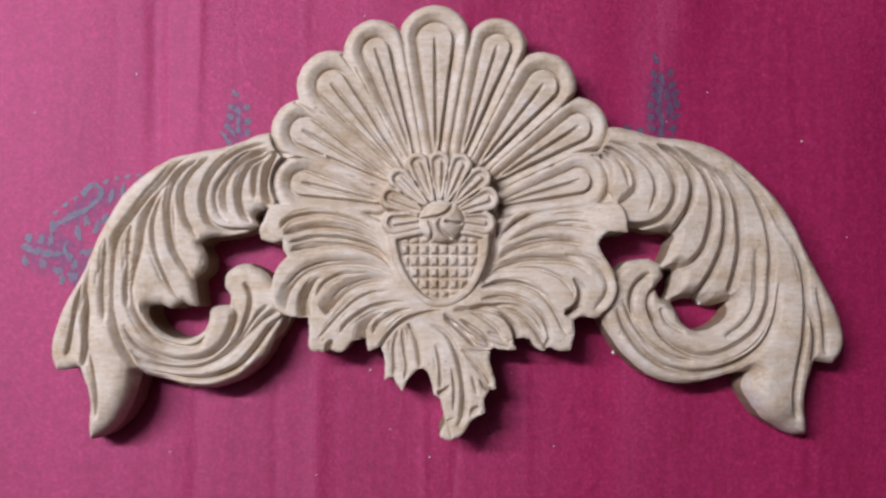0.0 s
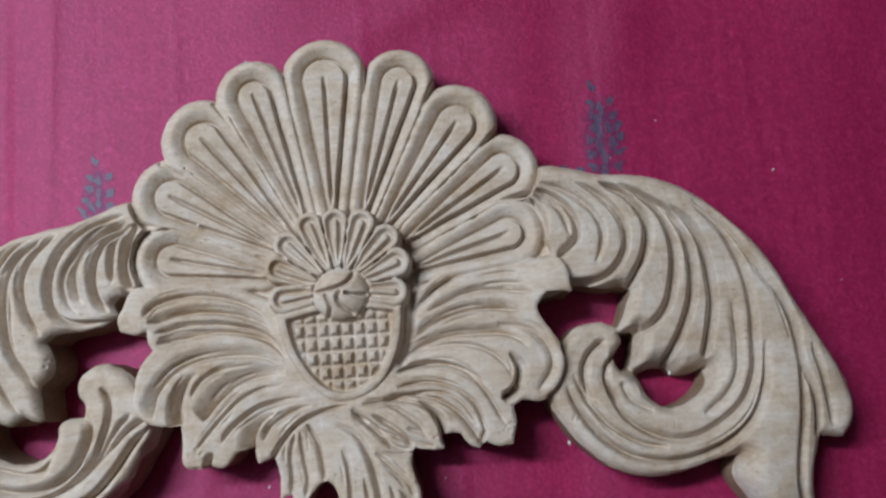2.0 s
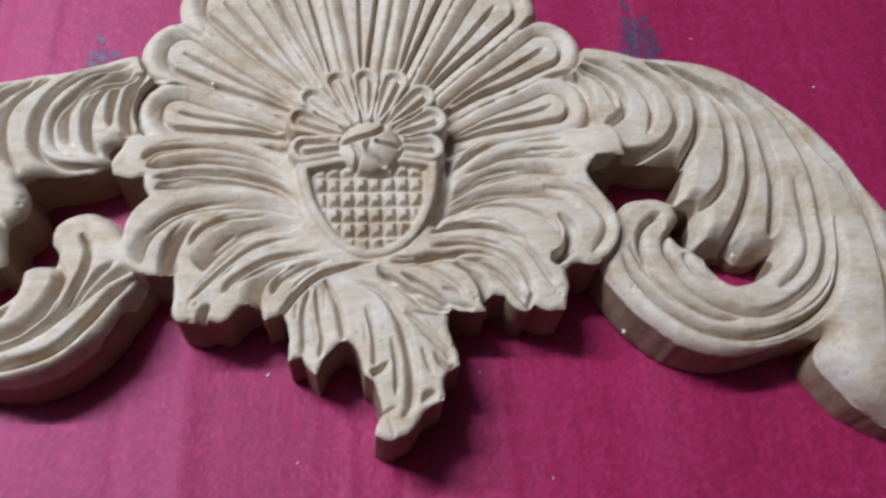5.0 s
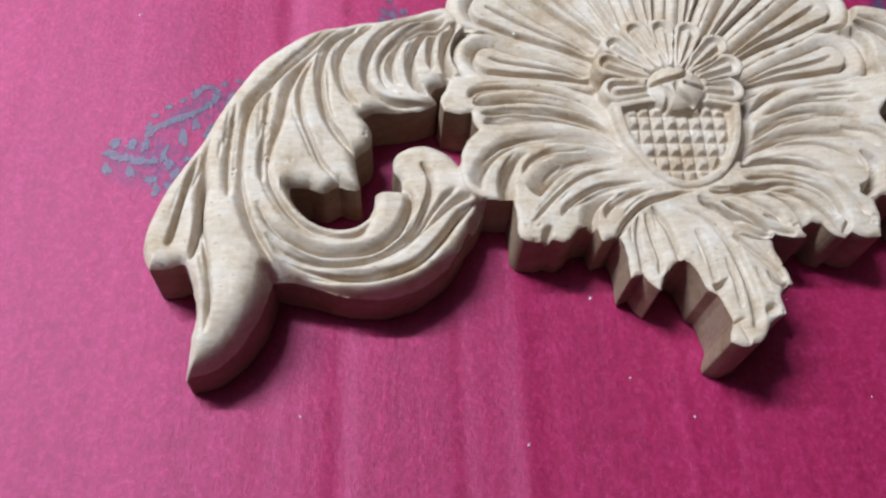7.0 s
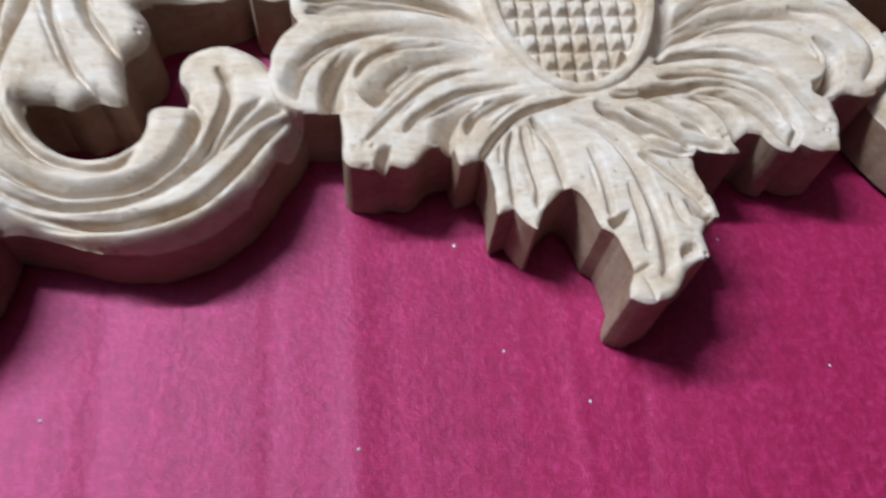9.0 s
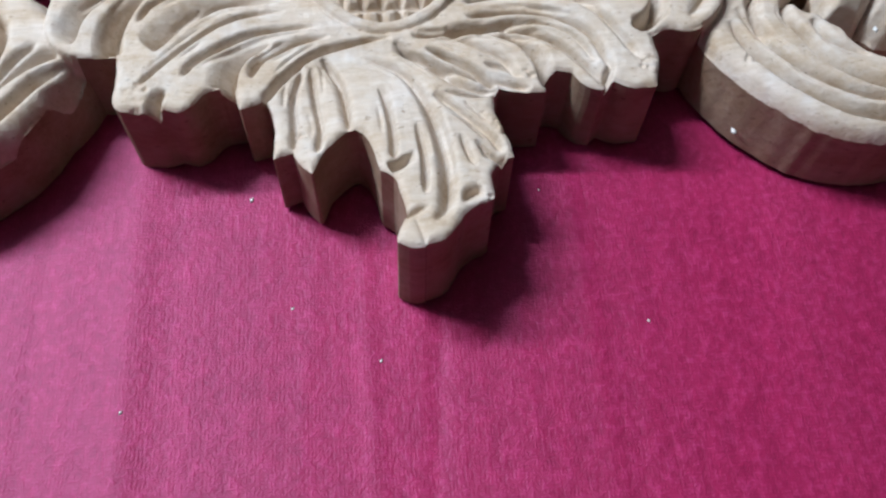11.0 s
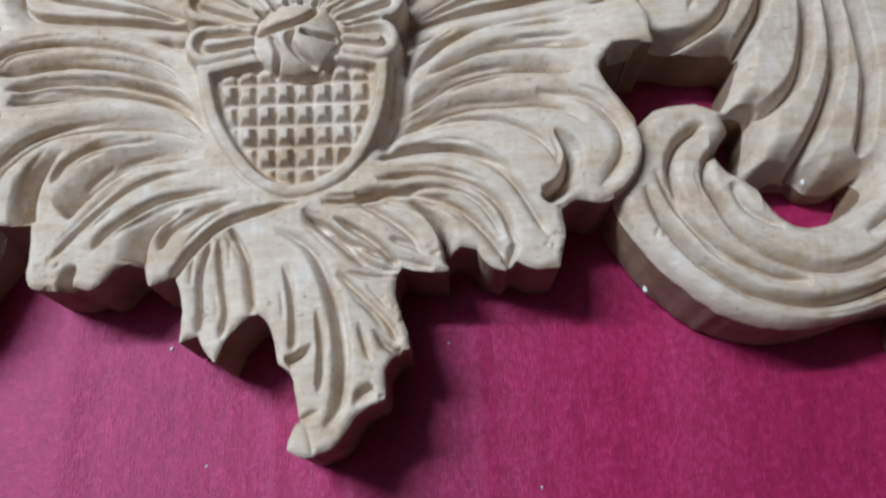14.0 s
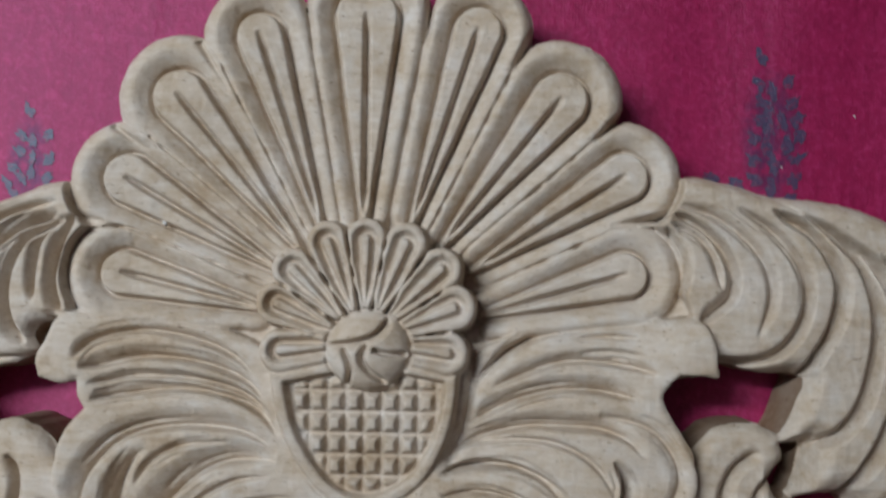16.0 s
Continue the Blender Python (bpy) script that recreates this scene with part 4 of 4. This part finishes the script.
def rosette():
    cx, cy = (1, 34.4)
    tips = [(-19.1, 32.4, 5), (-20.4, 43.6, 5), (-16.8, 51.8, 5), (-8.7, 58.5, 5), (0.7, 59.3, 5), (10.2, 58.3, 5), (18.8, 52.3, 5), (21.9, 43.1, 5.3), (20.6, 32.4, 5)]
    body = np.full(XX.shape, 50.0)
    H = np.full(XX.shape, 18.5)
    lobes = []
    for tx, ty, r in tips:
        sd = drop_shape(cx, cy, 3.0, tx, ty, r * 1.12)
        loop = drop_shape(cx, cy, 0.5, tx, ty, r * 0.36)
        h = 24.2 - rounded(sd, 1.7, 1.9) - 2.6 * np.clip(1 - np.where(loop > 0, loop / 1.5, -loop / 0.9), 0, 1) ** 0.8
        H = np.where(sd < 0.6, np.maximum(H, h), H)
        body = np.minimum(body, sd)
        lobes.append(sd)
    H = H + 0.12 * wobble(3.0, 40)
    for sd in lobes:
        others = np.minimum.reduce([o for o in lobes if o is not sd])
        finish("rosette_petal", H, np.maximum(sd, (sd - others) / 2), "small looped petal of the rosette")
    cx, cy = (1.8, 32.9)
    u = np.hypot((XX - cx) / 10.3, (YY - cy) / 9.7)
    H = 21.4 + 6.0 * np.sqrt(np.clip(1 - u * u, 0, 1))
    for pts, a, b in (([(-8.2, 33.9), (-1, 34.9), (4, 37), (6.6, 40.6)], 0.7, 2.2), ([(-3.1, 23.7), (-2.1, 28.3), (-3.1, 31.4), (-4.1, 33.4)], 1.4, 1.0), ([(6.6, 25), (2, 28.3), (0.5, 31.4), (2, 34.4)], 1.4, 1.2), ([(11.2, 31.9), (6.6, 31.9), (3, 32.9)], 0.8, 1.2)):
        groove(H, pts, 1.3, a, b, 1.2)
    finish("button", H, (u - 1) * 9.5, "round swirled bud in the middle of the rosette")


SQUARES = np.full(XX.shape, -1.0)


def basket():
    line = outline([(-21.9, 27.5), (-20.8, 19.9), (-18.3, 11.5), (-13.2, 2.9), (-7.4, -2.9), (-0.5, -5.4), (6.5, -4.4), (14.1, 0.1), (19.7, 8.5), (22.8, 18.6), (23.6, 28.3)], [(1.5, 31.4), (-21.9, 27.5)])
    sd = filled(line)
    lift = 20.4 + 3.4 * np.clip((YY + 5) / 33, 0, 1)
    rim = lift - rounded(sd, 1.6, 1.2)
    # rows of little pyramids left standing between crossed saw cuts
    px, py = 4.35, 5.1
    ox, oy = (0.7, 12.8)
    dx, dy = np.abs((XX - ox) / px - np.round((XX - ox) / px)) * px, np.abs((YY - oy) / py - np.round((YY - oy) / py)) * py
    # which square a place belongs to; the carver left some lower, and hardly cut those beside the rim
    col, row = np.round((XX - ox) / px - 0.5), np.round((YY - oy) / py - 0.5)
    uneven = np.sin(col * 12.9 + row * 78.2) * np.cos(col * 39.3 - row * 11.1)
    block = np.clip((np.minimum(dx, dy * 0.9) - 0.3) / 1.0, 0, 1) ** 0.8 * (0.85 + 0.2 * uneven) * np.clip((-sd - 3.6) / 2.2, 0.25, 1)
    field = lift - 3.4 + 2.9 * block
    inner = np.clip((-sd - 3.0) / 1.0, 0, 1)
    inner = inner * inner * (3 - 2 * inner)
    rim -= 1.3 * np.clip((np.abs(sd + 1.7) - 0.6) / 1.6, 0, 1) ** 2
    H = rim + inner * (field - rim)
    SQUARES[:] = np.where((np.minimum(dx, dy) > 0.5) & (inner > 0.6) & (sd < 0), (col + 20) * 100 + row + 20, -1)
    finish("basket", H + 0.1 * wobble(3.0, 50), sd, "carved basket with a lattice of small raised squares")


def slope(H, points, depth, reach):
    """A broad rounding towards an edge."""
    line = spline(points)
    w = window(line, reach + 1)
    d, side, s = to_line(XX[w], YY[w], line)
    H[w] -= depth * np.clip(1 - d / reach, 0, 1) ** 2


def scar(H, points, spread, count, depth, seed):
    """Torn fibres: short random nicks along a line."""
    rng = np.random.default_rng(seed)
    line = spline(points)
    for _ in range(count):
        x, y = line[rng.integers(len(line)), :2] + rng.normal(0, spread, 2)
        a, n = rng.normal(0.4, 0.5), rng.uniform(0.4, 1.0)
        groove(H, [(x - n * math.cos(a), y - n * math.sin(a)), (x + n * math.cos(a), y + n * math.sin(a))], depth * rng.uniform(0.15, 0.4), 0.4, 0.7, 1.3, (0.3, 0.3))


acanthus()
shell()
basket()
rosette()
wing_left()
wing_right()


def carving():
    base = new("carved_ornament")
    tagged(base, "pale unpainted carved wooden ornament with shell, basket and leaf scrolls", "wood carving")
    over = np.minimum.reduce([s for name, H, s, label in LAYERS if name != "scroll_leaf"])
    top, owner, sd = np.full(XX.shape, 3.0), np.full(XX.shape, -1), np.full(XX.shape, 50.0)
    ragged = 0.1 * wobble(0.8, 95) + 0.14 * wobble(2.2, 96)
    for k, (name, H, s, label) in enumerate(LAYERS):
        s = s + ragged
        if name == "scroll_leaf":
            # leaf, petals and basket lie over the scrolls where they cross
            s = np.maximum(s, -over)
            high = H
        elif name in ("basket", "rosette_petal", "button"):
            high = H
        else:
            high = np.maximum(H, top)
        cover = np.clip(0.5 - s / 0.7, 0, 1)
        blend = top + cover * (high - top)
        top = np.where(sd < 0.35, blend, np.where(s < 0.9, H, top))
        if name != "ground":
            owner[(s < 0) & ((H >= top - 0.05) | (owner < 0) | (high is H))] = k
        sd = np.minimum(sd, s)
    # the ground between petals goes with the petal that stands nearest
    fans = [k for k, layer in enumerate(LAYERS) if layer[0] == "petal"]
    nearest = np.array(fans)[np.argmin([LAYERS[k][2] for k in fans], 0)]
    owner = np.where((owner < 0) & (sd < 0), nearest, owner)
    # tool marks and torn grain, then the slight softness of sanded edges
    top = top + 0.045 * wobble(0.7, 91) + 0.04 * wobble(0.45, 92) + 0.06 * wobble(1.7, 93)
    soft = np.pad(top, 1, mode="edge")
    soft = 0.25 * soft[:-2, 1:-1] + 0.5 * soft[1:-1, 1:-1] + 0.25 * soft[2:, 1:-1]
    soft = np.pad(soft, 1, mode="edge")
    soft = 0.25 * soft[1:-1, :-2] + 0.5 * soft[1:-1, 1:-1] + 0.25 * soft[1:-1, 2:]
    top = np.where(sd < -0.6, soft, top)
    gy, gx = np.gradient(sd, STEP)
    gn = np.maximum(np.hypot(gx, gy), 0.3)
    keep = (sd[:-1, :-1] + sd[:-1, 1:] + sd[1:, 1:] + sd[1:, :-1]) < 0
    pad = np.pad(keep, 1)
    n = pad[:-1, :-1].astype(int) + pad[:-1, 1:] + pad[1:, :-1] + pad[1:, 1:]
    edge = (n > 0) & (n < 4)
    move = np.clip(np.where(edge, sd, 0), -0.6, 0.6) / gn
    tpad = np.pad(top, 1, mode="edge")
    low = np.minimum.reduce([tpad[1:-1, :-2], tpad[1:-1, 2:], tpad[:-2, 1:-1], tpad[2:, 1:-1], top])
    top = np.where(edge & (sd < 0), np.maximum(low, top - 1.2), top)
    X, Y, Z = XX - move * gx / gn, YY - move * gy / gn, np.maximum(top, 3.0)
    ids = np.arange(XX.size).reshape(XX.shape)
    P = np.stack([X, Y, Z], -1).reshape(-1, 3) / 1000
    quad = np.stack([ids[:-1, :-1], ids[:-1, 1:], ids[1:, 1:], ids[1:, :-1]], -1)
    own = np.maximum(np.maximum(owner[:-1, :-1], owner[:-1, 1:]), np.maximum(owner[1:, 1:], owner[1:, :-1]))
    own[own < 0] = 0
    # each raised square of the lattice is a piece of its own
    basket_at = [layer[0] for layer in LAYERS].index("basket")
    cell = np.where((own == basket_at) & (SQUARES[:-1, :-1] == SQUARES[1:, 1:]) & (SQUARES[:-1, 1:] == SQUARES[1:, :-1]) & (SQUARES[:-1, :-1] == SQUARES[:-1, 1:]), SQUARES[:-1, :-1], -1)
    pieces = list(LAYERS)
    for square in np.unique(cell[cell >= 0]):
        m = (cell == square) & keep
        if m.sum() > 60:
            own[m] = len(pieces)
            pieces.append(["lattice_square", None, None, ""])
    # rim edges of the kept cells: walls down to the cloth
    walls = []
    for dj, di, a, b in ((-1, 0, 0, 1), (0, 1, 1, 2), (1, 0, 2, 3), (0, -1, 3, 0)):
        other = pad[1 + dj:1 + dj + keep.shape[0], 1 + di:1 + di + keep.shape[1]]
        m = keep & ~other
        walls.append((quad[m][:, [a, b]], own[m]))
    we, wo = np.vstack([w[0] for w in walls]), np.concatenate([w[1] for w in walls])
    made = {}
    for k, (name, H, s, label) in enumerate(pieces):
        q = quad[keep & (own == k)]
        if not len(q):
            continue
        used, inv = np.unique(q, return_inverse=True)
        V, F = P[used], inv.reshape(-1, 4)
        tops = len(F)
        e = we[wo == k]
        if len(e):
            eu, ei = np.unique(e, return_inverse=True)
            ei = ei.reshape(-1, 2)
            rows = []
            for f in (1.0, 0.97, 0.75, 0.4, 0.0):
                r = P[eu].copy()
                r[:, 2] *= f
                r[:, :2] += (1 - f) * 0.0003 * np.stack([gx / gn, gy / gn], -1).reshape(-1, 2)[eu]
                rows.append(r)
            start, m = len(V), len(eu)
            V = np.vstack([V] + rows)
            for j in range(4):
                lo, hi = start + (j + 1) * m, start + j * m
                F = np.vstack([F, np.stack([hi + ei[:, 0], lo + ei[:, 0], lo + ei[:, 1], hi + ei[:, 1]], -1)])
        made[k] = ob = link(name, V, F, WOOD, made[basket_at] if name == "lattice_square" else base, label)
        # walls take the darker copy, so their shade is in the colour
        ob.data.materials.append(SHADED_SIDE)
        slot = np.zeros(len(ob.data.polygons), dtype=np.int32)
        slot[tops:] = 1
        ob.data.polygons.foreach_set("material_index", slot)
    return base


carving()

# ---------------------------------------------------------------- prints and lint on the cloth
def dots(points, w, n, turns):
    return [(x, y, w, n, a) for (x, y), a in zip(points, turns)]


block_print(dots([(104.1, 113.2)], 1.3, 2.6, [25]) + dots([(103.2, 105.8), (103.9, 100.6), (103.8, 95.5), (101.9, 90.6), (101.5, 84.6), (101.7, 79.4), (90.1, 79.7), (96.9, 78.4)], 1.6, 2.2, [50, 40, 40, 35, 45, 50, 60, 60])
            + dots([(111.3, 106.4), (112.2, 100.4), (113.5, 95.5), (114, 91.1), (113.1, 85.1), (112.2, 79.5), (111, 74)], 1.6, 2.3, [-30, -35, -40, -40, -45, -50, -50])
            + dots([(106.9, 103.6), (106, 98.2), (109.2, 95.5), (105.9, 93.3), (105.3, 87.6), (110.5, 88.7), (106.9, 83), (106.2, 77.6)], 1.5, 3.0, [5, -5, 10, 0, 8, -12, 4, 0]), 1, "grey-blue printed flower spike")
block_print(dots([(-96.3, 96.6)], 1.1, 2.5, [25]) + dots([(-97.8, 89.3), (-98.3, 84.9), (-99.6, 80.1), (-101.1, 75.8), (-98.9, 72.8)], 1.2, 2.0, [40, 45, 40, 35, 45])
            + dots([(-90.3, 89.6), (-89.4, 83.1), (-89.9, 77.4)], 1.4, 2.0, [-35, -40, -40]) + dots([(-94.6, 88.2), (-94.5, 83.3), (-94.7, 78.5), (-97.1, 77.4)], 1.1, 2.2, [0, 5, -4, 20]), 2, "grey-blue printed flower spike")
block_print(dots([(-179.4, 39), (-175, 43), (-170.5, 46.2), (-156.4, 54.2), (-151.4, 55.6), (-146.6, 56.4), (-141, 56.9)], 1.0, 1.6, [-60, -60, -60, -70, -75, -80, -80])
            + along([(-181, 32), (-173.7, 36.6), (-165.9, 40.6), (-160.2, 45.1), (-158.7, 49.4), (-161.6, 52.6), (-165.6, 50.7), (-166.8, 47.3)], 1.3, 2.0)
            + along([(-195.1, 23.3), (-189.2, 21.1), (-182.6, 19.8), (-176.5, 19.8)], 1.6, 2.4)
            + dots([(-153.8, 47.3), (-148.8, 49.9), (-165.2, 35.5), (-169.1, 29.6), (-160.4, 32.3), (-156.5, 36.8), (-181.1, 32.8), (-181.4, 26.5), (-174.5, 22.2), (-164.9, 20.6)], 1.3, 3.2, [-8, -12, 5, 8, -10, -20, 0, 0, -10, -60])
            + dots([(-192, 27.5), (-186.2, 26.5), (-193.3, 16.1), (-185.4, 15.3), (-170.3, 14.2), (-175.7, 7.9), (-170.5, 9.5), (-178.4, 12.1), (-172.8, 18.2)], 1.6, 2.4, [-35, -35, 30, 40, -20, 20, -70, 60, 10]), 3, "grey-blue printed paisley")


def lint():
    rng = np.random.default_rng(8)
    V, F = [], []
    spots = [(-34.8, 133.5), (128.9, 96.9), (-31.4, -34.6), (-124.1, -72.2), (109, 82.7), (-22.1, -62), (193.8, 27.5), (-190.9, 86.5), (54.1, -69.9), (-143.3, 105.5), (173.4, 73.3), (-56.1, -82.7), (34.5, -36), (-3.7, -75)]
    spots = [(x / 1000, y / 1000, float(cloth_height(np.array(x / 1000), np.array(y / 1000)))) for x, y in spots]
    # one on a petal, two beside the scroll
    spots += [(-0.0509, 0.0636, 0.0158), (0.1192, -0.0036, 0.0118), (0.0811, -0.0263, 0.005)]
    for x, y, z in spots:
        r = 0.0008 if z > 0.0045 else rng.uniform(0.00025, 0.00055)
        a = rng.uniform(0, 3.1)
        first = len(V)
        for ex, ey, ez in ((1.6, 0, 0.3), (0, 1, 0.3), (-1.6, 0, 0.3), (0, -1, 0.3), (0, 0, 1.0), (0, 0, -0.2)):
            V.append((x + r * (ex * math.cos(a) - ey * math.sin(a)), y + r * (ex * math.sin(a) + ey * math.cos(a)), z + r * ez))
        for i in range(4):
            F += [(first + i, first + (i + 1) % 4, first + 4), (first + (i + 1) % 4, first + i, first + 5)]
    tagged(link("lint", V, F, LINT), "white specks of lint on the magenta cloth and the carving", "lint", kind="stuff")


lint()
